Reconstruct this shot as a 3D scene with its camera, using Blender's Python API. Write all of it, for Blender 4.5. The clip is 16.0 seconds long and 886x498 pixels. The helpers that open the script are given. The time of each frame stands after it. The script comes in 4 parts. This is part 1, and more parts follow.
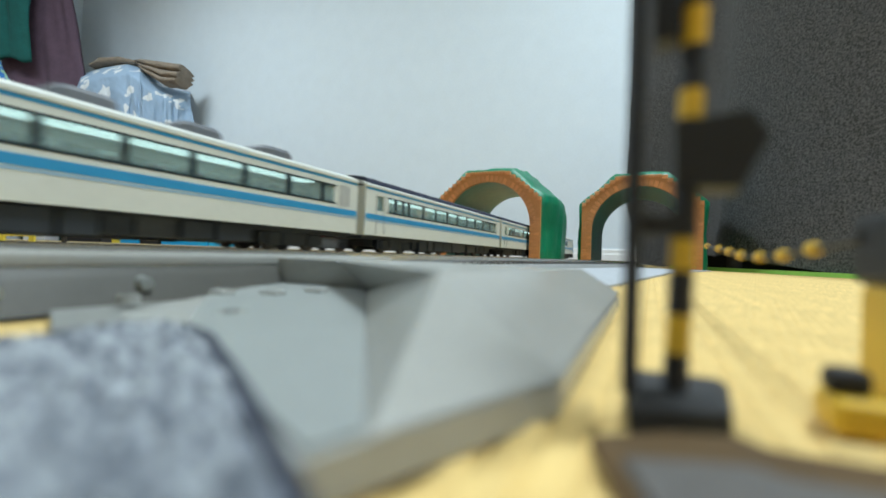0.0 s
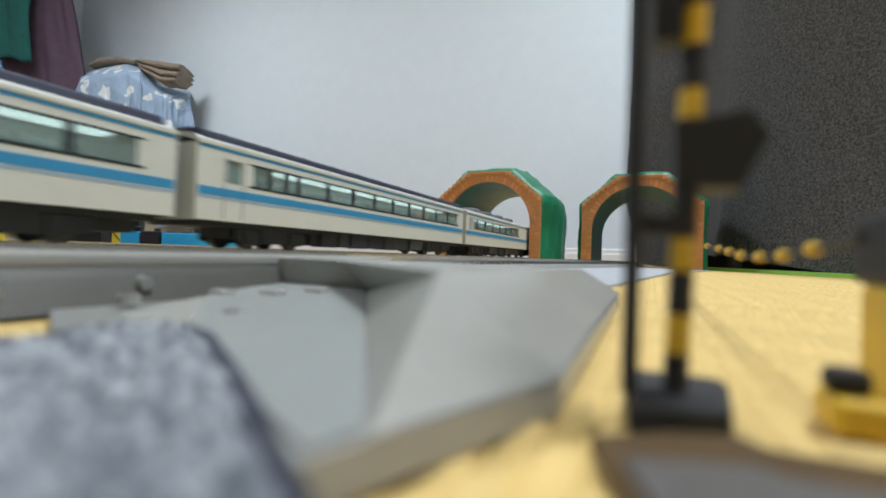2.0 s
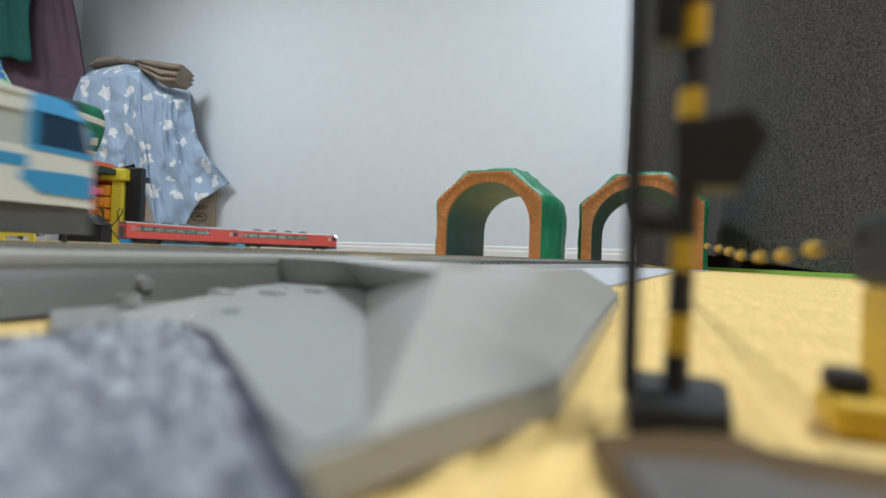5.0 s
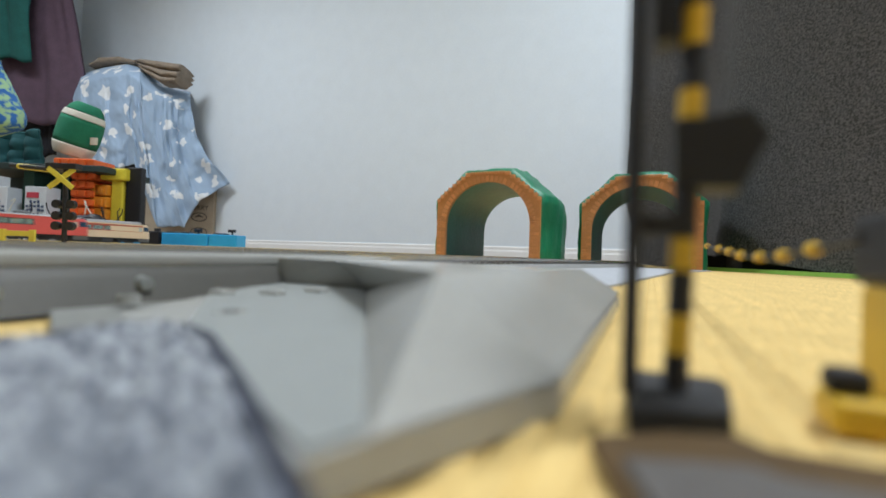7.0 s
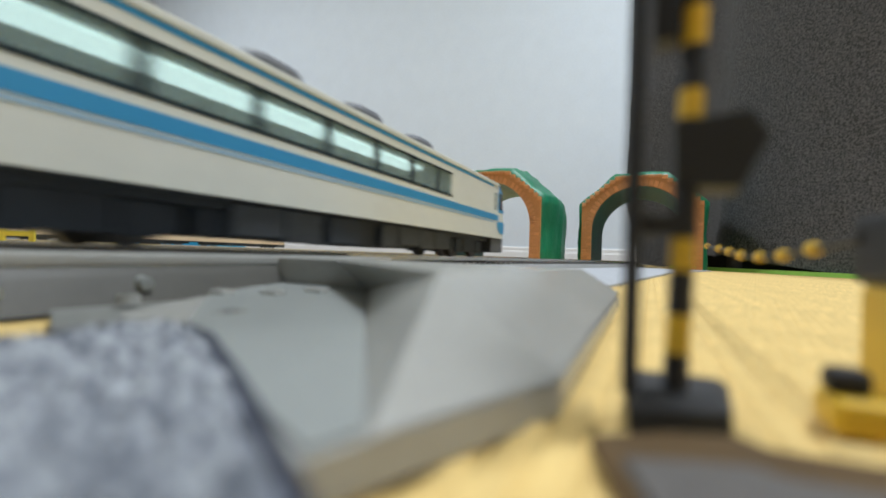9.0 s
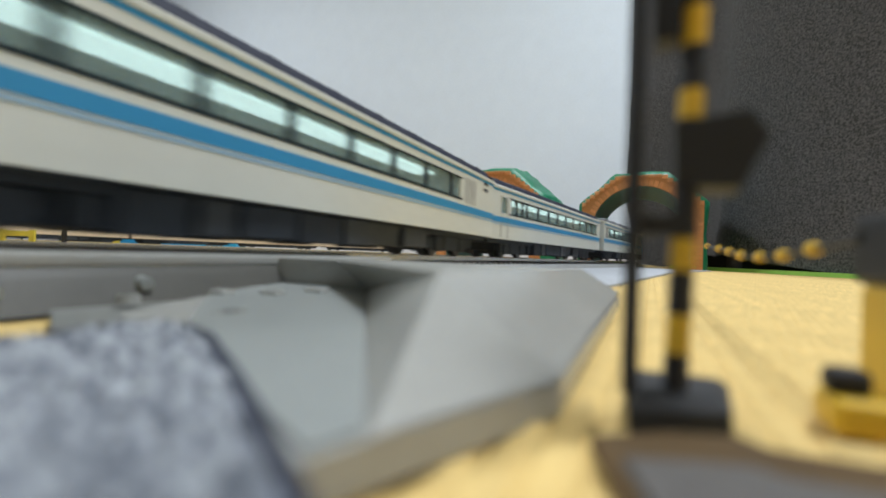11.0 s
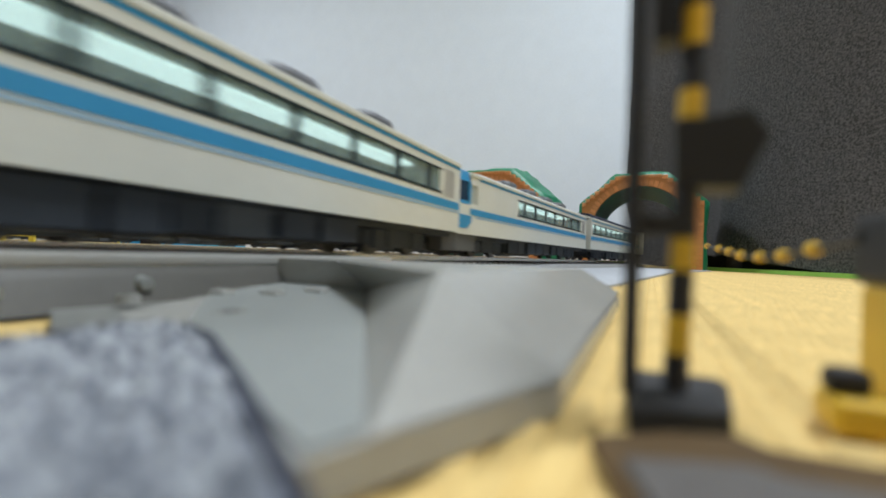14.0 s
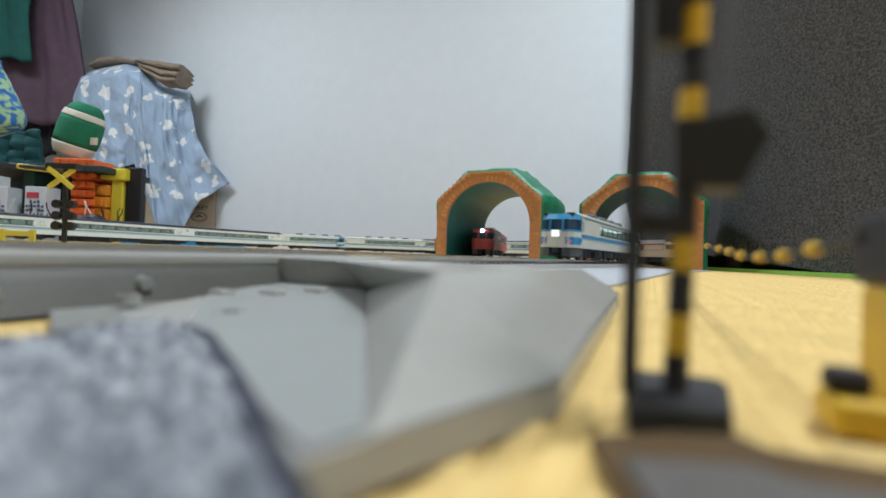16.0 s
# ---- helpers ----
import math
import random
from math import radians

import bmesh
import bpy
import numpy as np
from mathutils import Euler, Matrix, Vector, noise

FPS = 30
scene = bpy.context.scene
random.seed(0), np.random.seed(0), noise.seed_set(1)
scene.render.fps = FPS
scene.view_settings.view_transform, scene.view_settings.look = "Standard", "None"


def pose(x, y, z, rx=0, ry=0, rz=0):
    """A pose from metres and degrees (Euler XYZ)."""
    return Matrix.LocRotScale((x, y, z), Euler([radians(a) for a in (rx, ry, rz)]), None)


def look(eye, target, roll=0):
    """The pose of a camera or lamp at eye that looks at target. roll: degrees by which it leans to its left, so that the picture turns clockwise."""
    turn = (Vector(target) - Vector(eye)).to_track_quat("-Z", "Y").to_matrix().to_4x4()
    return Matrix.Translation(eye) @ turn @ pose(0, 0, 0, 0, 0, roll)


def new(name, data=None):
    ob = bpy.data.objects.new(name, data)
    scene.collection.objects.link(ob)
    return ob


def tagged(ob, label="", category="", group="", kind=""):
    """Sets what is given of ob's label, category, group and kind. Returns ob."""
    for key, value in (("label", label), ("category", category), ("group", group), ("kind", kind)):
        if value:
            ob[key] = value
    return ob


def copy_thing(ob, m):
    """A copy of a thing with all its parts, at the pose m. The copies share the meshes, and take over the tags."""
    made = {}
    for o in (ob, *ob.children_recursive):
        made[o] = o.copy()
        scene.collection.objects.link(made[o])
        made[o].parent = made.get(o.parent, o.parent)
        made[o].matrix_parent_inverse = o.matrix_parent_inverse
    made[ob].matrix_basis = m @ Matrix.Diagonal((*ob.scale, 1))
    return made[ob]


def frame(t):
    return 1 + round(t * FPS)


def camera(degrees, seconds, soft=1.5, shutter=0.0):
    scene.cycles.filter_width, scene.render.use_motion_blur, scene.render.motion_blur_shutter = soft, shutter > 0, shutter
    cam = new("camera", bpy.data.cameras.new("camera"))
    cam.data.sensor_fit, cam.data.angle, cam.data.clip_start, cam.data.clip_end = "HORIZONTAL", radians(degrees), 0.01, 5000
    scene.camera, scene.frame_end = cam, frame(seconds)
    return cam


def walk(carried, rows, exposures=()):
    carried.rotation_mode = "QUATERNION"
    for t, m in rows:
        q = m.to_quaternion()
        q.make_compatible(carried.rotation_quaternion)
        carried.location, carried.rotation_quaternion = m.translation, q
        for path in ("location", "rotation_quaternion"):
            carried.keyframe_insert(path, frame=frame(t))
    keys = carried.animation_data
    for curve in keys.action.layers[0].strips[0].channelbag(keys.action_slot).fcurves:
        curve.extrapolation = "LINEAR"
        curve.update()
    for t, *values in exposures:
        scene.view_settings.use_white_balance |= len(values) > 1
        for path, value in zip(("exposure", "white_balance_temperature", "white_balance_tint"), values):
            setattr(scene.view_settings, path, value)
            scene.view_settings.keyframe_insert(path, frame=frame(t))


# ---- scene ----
# camera: a phone lying on the mat, lens level with the rail heads
MM = 0.001
YAW = radians(25.5)
EYE = Vector((0.0, 0.0, 0.010))
cam = camera(91.0, 16.0, soft=1.7, shutter=0.55)
cam.data.dof.use_dof = True
cam.data.dof.focus_distance = 1.0
cam.data.dof.aperture_fstop = 16.5
AIM = EYE + Vector((-math.sin(YAW), math.cos(YAW), 0.0117))
walk(cam, [(0.0, look(EYE, AIM, 2.06)), (16.0, look(EYE, AIM, 2.06))], exposures=[(0.0, 0.06, 5990, 4), (0.5, -0.07, 6260, 10), (1.5, -0.09, 6310, 13), (16.0, -0.09, 6310, 13)])

# world and lights: one ceiling lamp in a closed room
world = bpy.data.worlds.new("room_world")
scene.world = world
world.use_nodes = True
world.node_tree.nodes["Background"].inputs[0].default_value = (0.6, 0.7, 0.8, 1)
world.node_tree.nodes["Background"].inputs[1].default_value = 0.05
for spot, watts, size in (((0.60, 0.45, 2.30), 60.0, 0.6), ((-2.5, 0.2, 2.30), 58.0, 1.1)):
    lamp_data = bpy.data.lights.new("ceiling_lamp_light", "AREA")
    lamp_data.shape, lamp_data.size, lamp_data.energy = "DISK", size, watts
    lamp_data.color = (0.90, 0.97, 1.0)
    lamp = new("ceiling_lamp_light", lamp_data)
    lamp.matrix_world = look(spot, (spot[0], spot[1], 0.0))


# ---- materials ----
def mat(name, color, rough=0.5, metal=0.0, var=0.15, scale=60.0, bump=0.0, bscale=None, emit=None, power=0.0, spec=0.5, island=0.0, sheen=0.0):
    m = bpy.data.materials.new(name)
    m.use_nodes = True
    nt = m.node_tree
    p = nt.nodes["Principled BSDF"]
    p.inputs["Roughness"].default_value, p.inputs["Metallic"].default_value = rough, metal
    p.inputs["Specular IOR Level"].default_value = spec
    if sheen:
        p.inputs["Sheen Weight"].default_value = sheen
    if emit:
        p.inputs["Emission Color"].default_value, p.inputs["Emission Strength"].default_value = (*emit, 1), power
    co = nt.nodes.new("ShaderNodeTexCoord")
    mix_in = None
    if var > 0:
        n1, n2 = nt.nodes.new("ShaderNodeTexNoise"), nt.nodes.new("ShaderNodeTexNoise")
        n1.inputs["Scale"].default_value, n2.inputs["Scale"].default_value = scale, scale * 9.0
        n1.inputs["Detail"].default_value = n2.inputs["Detail"].default_value = 4.0
        add = nt.nodes.new("ShaderNodeMath")
        add.operation = "ADD"
        ramp = nt.nodes.new("ShaderNodeMapRange")
        ramp.inputs["From Min"].default_value, ramp.inputs["From Max"].default_value = 0.6, 1.4
        ramp.inputs["To Min"].default_value, ramp.inputs["To Max"].default_value = 1.0 - var, 1.0 + var
        nt.links.new(co.outputs["Object"], n1.inputs["Vector"])
        nt.links.new(co.outputs["Object"], n2.inputs["Vector"])
        nt.links.new(n1.outputs["Fac"], add.inputs[0])
        nt.links.new(n2.outputs["Fac"], add.inputs[1])
        nt.links.new(add.outputs[0], ramp.inputs["Value"])
        mul = nt.nodes.new("ShaderNodeMix")
        mul.data_type, mul.blend_type = "RGBA", "MULTIPLY"
        mul.inputs["Factor"].default_value = 1.0
        mul.inputs["A"].default_value = (*color, 1)
        nt.links.new(ramp.outputs["Result"], mul.inputs["B"])
        out = mul.outputs["Result"]
        if island:
            oi = nt.nodes.new("ShaderNodeObjectInfo")
            r2 = nt.nodes.new("ShaderNodeMapRange")
            r2.inputs["To Min"].default_value, r2.inputs["To Max"].default_value = 1.0 - island, 1.0 + island
            nt.links.new(oi.outputs["Random"], r2.inputs["Value"])
            m2 = nt.nodes.new("ShaderNodeMix")
            m2.data_type, m2.blend_type = "RGBA", "MULTIPLY"
            m2.inputs["Factor"].default_value = 1.0
            nt.links.new(out, m2.inputs["A"])
            nt.links.new(r2.outputs["Result"], m2.inputs["B"])
            out = m2.outputs["Result"]
        nt.links.new(out, p.inputs["Base Color"])
    else:
        p.inputs["Base Color"].default_value = (*color, 1)
    if bump > 0:
        nb = nt.nodes.new("ShaderNodeTexNoise")
        nb.inputs["Scale"].default_value, nb.inputs["Detail"].default_value = bscale or scale * 8.0, 5.0
        bp = nt.nodes.new("ShaderNodeBump")
        bp.inputs["Strength"].default_value, bp.inputs["Distance"].default_value = min(1.0, bump), 0.35 / (bscale or scale * 8.0)
        nt.links.new(co.outputs["Object"], nb.inputs["Vector"])
        nt.links.new(nb.outputs["Fac"], bp.inputs["Height"])
        nt.links.new(bp.outputs["Normal"], p.inputs["Normal"])
    return m


def blotch(name, a, b, scale, lo=0.45, hi=0.55, rough=0.9, bump=0.3, cell=False, detail=3.0, bscale=400.0):
    """Two colours in soft patches: prints, mottled cloth."""
    m = mat(name, a, rough, 0, 0.0, 1.0, bump, bscale)
    nt = m.node_tree
    p = nt.nodes["Principled BSDF"]
    co = nt.nodes.new("ShaderNodeTexCoord")
    n = nt.nodes.new("ShaderNodeTexVoronoi" if cell else "ShaderNodeTexNoise")
    n.inputs["Scale"].default_value = scale
    if not cell:
        n.inputs["Detail"].default_value = detail
    r = nt.nodes.new("ShaderNodeMapRange")
    r.inputs["From Min"].default_value, r.inputs["From Max"].default_value = lo, hi
    x = nt.nodes.new("ShaderNodeMix")
    x.data_type = "RGBA"
    x.inputs["A"].default_value, x.inputs["B"].default_value = (*a, 1), (*b, 1)
    nt.links.new(co.outputs["Object"], n.inputs["Vector"])
    nt.links.new(n.outputs["Distance" if cell else "Fac"], r.inputs["Value"])
    nt.links.new(r.outputs["Result"], x.inputs["Factor"])
    nt.links.new(x.outputs["Result"], p.inputs["Base Color"])
    return m


def glass_mat(name, tint, gloss=0.14):
    m = bpy.data.materials.new(name)
    m.use_nodes = True
    nt = m.node_tree
    nt.nodes.clear()
    out, mx = nt.nodes.new("ShaderNodeOutputMaterial"), nt.nodes.new("ShaderNodeMixShader")
    tr, gl = nt.nodes.new("ShaderNodeBsdfTransparent"), nt.nodes.new("ShaderNodeBsdfGlossy")
    tr.inputs["Color"].default_value = (*tint, 1)
    gl.inputs["Roughness"].default_value = 0.06
    mx.inputs[0].default_value = gloss
    nt.links.new(tr.outputs[0], mx.inputs[1])
    nt.links.new(gl.outputs[0], mx.inputs[2])
    # clear moulded plastic with a faint milky haze
    hz, df = nt.nodes.new("ShaderNodeMixShader"), nt.nodes.new("ShaderNodeBsdfDiffuse")
    df.inputs["Color"].default_value = (0.42, 0.52, 0.52, 1)
    hz.inputs[0].default_value = 0.30
    nt.links.new(mx.outputs[0], hz.inputs[1])
    nt.links.new(df.outputs[0], hz.inputs[2])
    nt.links.new(hz.outputs[0], out.inputs[0])
    return m


mat_screen = mat("dark_windscreen", (0.022, 0.050, 0.095), 0.12, var=0.0)
CAB_PANE = mat("frosted_pane", (0.44, 0.48, 0.45), 0.2, var=0.05, scale=60)
CREAM = mat("cream_paint", (0.66, 0.68, 0.64), 0.38, var=0.05, scale=40, bump=0.05)
SKY_BLUE = mat("light_blue_paint", (0.048, 0.285, 0.55), 0.35, var=0.06, scale=60)
PALE_BLUE = mat("pale_blue_line", (0.30, 0.48, 0.66), 0.4, var=0.05)
ROOF_GREY = mat("dark_roof", (0.024, 0.030, 0.058), 0.7, var=0.25, scale=80, bump=0.2)
ROOF_PALE = mat("pale_roof", (0.55, 0.56, 0.56), 0.45, var=0.08, scale=60)
ROOF_SILVER = mat("silver_grey_roof", (0.36, 0.36, 0.37), 0.3, var=0.1, scale=60)
DOME = mat("roof_unit_grey", (0.14, 0.15, 0.17), 0.55, var=0.15, scale=120)
UNDER = mat("underfloor_dark", (0.020, 0.027, 0.038), 0.65, var=0.3, scale=150)
UNDER_GREY = mat("underfloor_grey", (0.042, 0.049, 0.059), 0.6, var=0.3, scale=200, island=0.4)
STEEL = mat("wheel_steel", (0.10, 0.10, 0.105), 0.4, 0.8, var=0.15, scale=200)
BAND = mat("window_surround_black", (0.022, 0.034, 0.040), 0.25, var=0.0)
GLASS = glass_mat("tinted_window_glass", (0.74, 0.86, 0.84), 0.20)
SEAT = mat("teal_seats", (0.27, 0.34, 0.32), 0.7, var=0.2, scale=100)
INSIDE = mat("interior_panel", (0.68, 0.72, 0.70), 0.6, var=0.08)
STRIP = mat("interior_light_strip", (0.9, 0.9, 0.9), 0.5, var=0, emit=(0.97, 1.0, 0.97), power=3.0)
HEAD = mat("headlight_lens", (0.9, 0.9, 0.9), 0.3, var=0, emit=(0.80, 1.0, 0.94), power=1.05)
LED = mat("white_led", (0.9, 0.9, 1.0), 0.3, var=0, emit=(0.75, 0.78, 1.0), power=60.0)
TAIL = mat("tail_lamp_pink", (0.65, 0.12, 0.22), 0.3, var=0, emit=(1.0, 0.1, 0.3), power=0.25)
RED = mat("vermilion_paint", (0.54, 0.085, 0.085), 0.4, var=0.08, scale=50)
BEIGE = mat("beige_paint", (0.64, 0.51, 0.36), 0.4, var=0.06, scale=50)
MAROON = mat("maroon_band", (0.36, 0.06, 0.04), 0.4, var=0.06, scale=50)
MINT = mat("white_train_paint", (0.72, 0.76, 0.74), 0.4, var=0.05, scale=50)
TEAL_LINE = mat("grey_teal_line", (0.22, 0.36, 0.40), 0.4, var=0.05)
BALLAST = mat("grey_ballast", (0.30, 0.305, 0.30), 0.6, var=0.18, scale=180, bump=0.4, bscale=1500)
SLEEPER = mat("sleeper_grey_brown", (0.16, 0.15, 0.14), 0.7, var=0.2, scale=200)
RAIL = mat("nickel_rail", (0.55, 0.54, 0.52), 0.25, 0.95, var=0.1, scale=80)
PLATE = mat("grey_plastic", (0.37, 0.368, 0.342), 0.27, var=0.06, scale=120, bump=0.12, bscale=900)
PLATE_TONED = mat("toned_grey_plastic", (0.265, 0.28, 0.27), 0.4, var=0.08, scale=150)
SKIRT = mat("grey_skirt", (0.085, 0.09, 0.095), 0.55, var=0.15, scale=150)
# dark grey of the clip pins, and painted shade on the roadbed slope
ROADBED_SHADE_PIN = mat("roadbed_shade_and_pin_grey", (0.085, 0.082, 0.07), 0.5, var=0.12, scale=150)
MORTAR = mat("orange_joint_plastic", (0.56, 0.25, 0.092), 0.55, var=0.12, scale=90)
BRICK = mat("orange_brick_plastic", (0.66, 0.30, 0.12), 0.5, var=0.12, scale=90, bump=0.15, island=0.12)
GREEN = mat("green_hill_plastic", (0.012, 0.20, 0.10), 0.42, var=0.22, scale=25, bump=0.35, bscale=160)
GREEN_IN = mat("dark_green_lining", (0.022, 0.19, 0.16), 0.42, var=0.2, scale=30, bump=0.2, bscale=120)
STRAW = mat("tatami_straw", (0.70, 0.50, 0.185), 0.7, var=0.16, scale=70, bump=0.3, bscale=1500, island=0.06)
STRAW_GAP = mat("tatami_seam", (0.40, 0.27, 0.09), 0.8, var=0.15, scale=70)
EDGING = mat("green_edging_cloth", (0.32, 0.66, 0.13), 0.8, var=0.1, scale=200, bump=0.3, bscale=3000)
FLOOR = mat("wood_floor", (0.30, 0.20, 0.11), 0.45, var=0.2, scale=8)
WALL = mat("white_wallpaper", (0.675, 0.735, 0.785), 0.85, var=0.03, scale=12, bump=0.25, bscale=260)
BASE = mat("white_baseboard", (0.80, 0.80, 0.79), 0.45, var=0.03, scale=20)
CEIL = mat("ceiling_white", (0.78, 0.79, 0.78), 0.9, var=0.03, scale=10)
BLACK = mat("black_plastic", (0.009, 0.009, 0.013), 0.55, var=0.2, scale=300)
SIGN_YELLOW = mat("lemon_yellow_plastic", (0.62, 0.53, 0.06), 0.45, var=0.1, scale=100)
YELLOW = mat("yellow_plastic", (0.68, 0.42, 0.02), 0.42, var=0.1, scale=300)
FLEECE = blotch("dark_grey_fleece", (0.038, 0.038, 0.042), (0.122, 0.122, 0.130), 400, 0.36, 0.64, 0.95, 1.0, detail=4.0, bscale=380)


# ---- geometry helpers ----
def box(bm, x0, x1, y0, y1, z0, z1, chamfer=0.0):
    """A block, with its long edges cut back if chamfer is given; sizes in mm."""
    v = [(x0, y0, z0), (x1, y0, z0), (x1, y1, z0), (x0, y1, z0), (x0, y0, z1), (x1, y0, z1), (x1, y1, z1), (x0, y1, z1)]
    vs = [bm.verts.new(Vector(p) * MM) for p in v]
    fs = [bm.faces.new([vs[i] for i in f]) for f in ((0, 3, 2, 1), (4, 5, 6, 7), (0, 1, 5, 4), (1, 2, 6, 5), (2, 3, 7, 6), (3, 0, 4, 7))]
    if chamfer:
        es = list({e for f in fs for e in f.edges})
        bmesh.ops.bevel(bm, geom=es, offset=chamfer * MM, segments=2, affect="EDGES", profile=0.5)
    return vs


def prism(bm, poly, z0, z1):
    """An upright prism over a plan polygon (mm); z1 may be a list, one height for each corner."""
    tops = z1 if isinstance(z1, (list, tuple)) else [z1] * len(poly)
    area = sum(poly[i - 1][0] * poly[i][1] - poly[i][0] * poly[i - 1][1] for i in range(len(poly)))
    if area < 0:
        poly, tops = poly[::-1], list(tops)[::-1]
    a = [bm.verts.new((x * MM, y * MM, z0 * MM)) for x, y in poly]
    b = [bm.verts.new((p[0] * MM, p[1] * MM, z * MM)) for p, z in zip(poly, tops)]
    n = len(a)
    bm.faces.new(a[::-1]), bm.faces.new(b)
    for i in range(n):
        bm.faces.new((a[i], a[(i + 1) % n], b[(i + 1) % n], b[i]))


def tube(bm, pts, r, seg=10, cap=True):
    """A round rod along points (mm); r one radius or one for each point."""
    pts = [Vector(p) * MM for p in pts]
    rs = [q * MM for q in (r if isinstance(r, (list, tuple)) else [r] * len(pts))]
    rings = []
    for i, p in enumerate(pts):
        d = (pts[min(i + 1, len(pts) - 1)] - pts[max(i - 1, 0)]).normalized()
        u = d.orthogonal().normalized() if abs(d.z) > 0.9 else d.cross(Vector((0, 0, 1))).normalized()
        w = d.cross(u)
        rings.append([bm.verts.new(p + rs[i] * (math.cos(a) * u + math.sin(a) * w)) for a in (2 * math.pi * k / seg for k in range(seg))])
    for a, b in zip(rings, rings[1:]):
        for k in range(seg):
            bm.faces.new((a[k], a[(k + 1) % seg], b[(k + 1) % seg], b[k]))
    if cap:
        bm.faces.new(rings[0][::-1]), bm.faces.new(rings[-1])


def loft(bm, sections, closed=True, cap=True):
    """Skin through sections, each a list of points in mm."""
    rings = [[bm.verts.new(Vector(p) * MM) for p in s] for s in sections]
    n = len(rings[0])
    for a, b in zip(rings, rings[1:]):
        for k in range(n if closed else n - 1):
            bm.faces.new((a[k], a[(k + 1) % n], b[(k + 1) % n], b[k]))
    if cap and closed:
        bm.faces.new(rings[0][::-1]), bm.faces.new(rings[-1])


def finish(bm, name, material, smooth=False):
    bmesh.ops.recalc_face_normals(bm, faces=bm.faces)
    me = bpy.data.meshes.new(name)
    bm.to_mesh(me)
    bm.free()
    me.materials.append(material)
    if smooth:
        me.shade_smooth()
    return me


def part(name, bm, material, parent=None, label="", smooth=False):
    ob = new(name, finish(bm, name, material, smooth))
    if parent:
        ob.parent = parent
    if label:
        tagged(ob, label)
    return ob


def thing(name, label, category, m=None, group="", kind=""):
    ob = new(name)
    if m is not None:
        ob.matrix_basis = m
    return tagged(ob, label, category, group, kind)


def B(*boxes, chamfer=0.0):
    bm = bmesh.new()
    for b in boxes:
        box(bm, *b, chamfer=chamfer)
    return bm


# ---- room ----
def room():
    x0, x1, y0, y1, h = -4700, 1500, -4300, 2100, 2400
    tagged(part("floor", B((x0 - 100, x1 + 100, y0 - 100, y1 + 100, -80, -22)), FLOOR), "brown wooden room floor under the straw mat", "floor", kind="structure")
    tagged(part("wall_north", B((x0 - 100, x1 + 100, y1, y1 + 100, -22, h)), WALL), "pale blue-white papered wall", "wall", kind="structure")
    tagged(part("wall_south", B((x0 - 100, x1 + 100, y0 - 100, y0, -22, h)), WALL), "pale papered wall", "wall", kind="structure")
    tagged(part("wall_west", B((x0 - 100, x0, y0, y1, -22, h)), WALL), "pale papered wall", "wall", kind="structure")
    tagged(part("wall_east", B((x1, x1 + 100, y0, y1, -22, h)), WALL), "pale papered wall", "wall", kind="structure")
    tagged(part("ceiling", B((x0 - 100, x1 + 100, y0 - 100, y1 + 100, h, h + 100)), CEIL), "white ceiling", "ceiling", kind="structure")
    bm = bmesh.new()
    prof = [(y1, -21), (y1 - 11, -21), (y1 - 11, 34), (y1 - 9, 36), (y1 - 9, 39), (y1 - 7, 41), (y1 - 7, 55), (y1 - 4, 60), (y1, 60)]
    loft(bm, [[(x, p[0], p[1]) for p in prof] for x in (x0, x1)])
    tagged(part("baseboard", bm, BASE), "white grooved baseboard along the wall", "baseboard", kind="structure")
    for x, y in ((0.60, 0.45), (-2.5, 0.2)):
        lampo = thing("ceiling_lamp", "round white ceiling lamp", "lamp", pose(x, y, 2.4), group="ceiling lamps")
        bm = bmesh.new()
        tube(bm, [(0, 0, -1), (0, 0, -50), (0, 0, -80)], [320, 320, 305], 40)
        part("lamp_body", bm, CEIL, lampo)


# ---- straw mat ----
def tatami():
    t = thing("tatami_mat", "yellow woven straw mat with green cloth edging", "mat", kind="structure")
    part("mat_core", B((-1350, 900, -4280, 1430, -21, -2.2)), STRAW_GAP, t)
    part("rush_sheet", B((-1348, 898, -4278, 1428, -2.3, -0.45)), STRAW, t)
    # woven ribs near the lens, each a row of rush bumps
    pitch, step = 2.4, 4.4
    kinds = {}
    for far in (640, 380):
        for odd in (0, 1):
            bm = bmesh.new()
            sec = []
            for k in range(int((far + 6) / step) + 1):
                y, z = 4 + k * step, 0.6 if (k + odd) % 2 else -0.5
                sec.append([(-pitch * 0.5, y, -0.3), (-pitch * 0.22, y, z), (pitch * 0.22, y, z), (pitch * 0.5, y, -0.3)])
            loft(bm, sec, closed=False)
            kinds[far, odd] = finish(bm, "rush_rib", STRAW, True)
    for i in range(int(330 / pitch)):
        rib = new("rush_rib", kinds[640 if i < 60 else 380, i % 2])
        rib.parent = t
        rib.location.x = (-16 + i * pitch) * MM
    bm = bmesh.new()
    prism(bm, [(30, 838), (62, 790), (194, 606), (330, 420), (346, 430), (208, 618), (76, 802), (44, 850)], -0.6, 4.6)
    part("cloth_edging", bm, EDGING, t, "bright green cloth edging")


# ---- tracks ----
def arc(cx, cy, r, a0, a1, n):
    return [(cx + r * math.cos(radians(a0 + (a1 - a0) * i / n)), cy + r * math.sin(radians(a0 + (a1 - a0) * i / n))) for i in range(n + 1)]


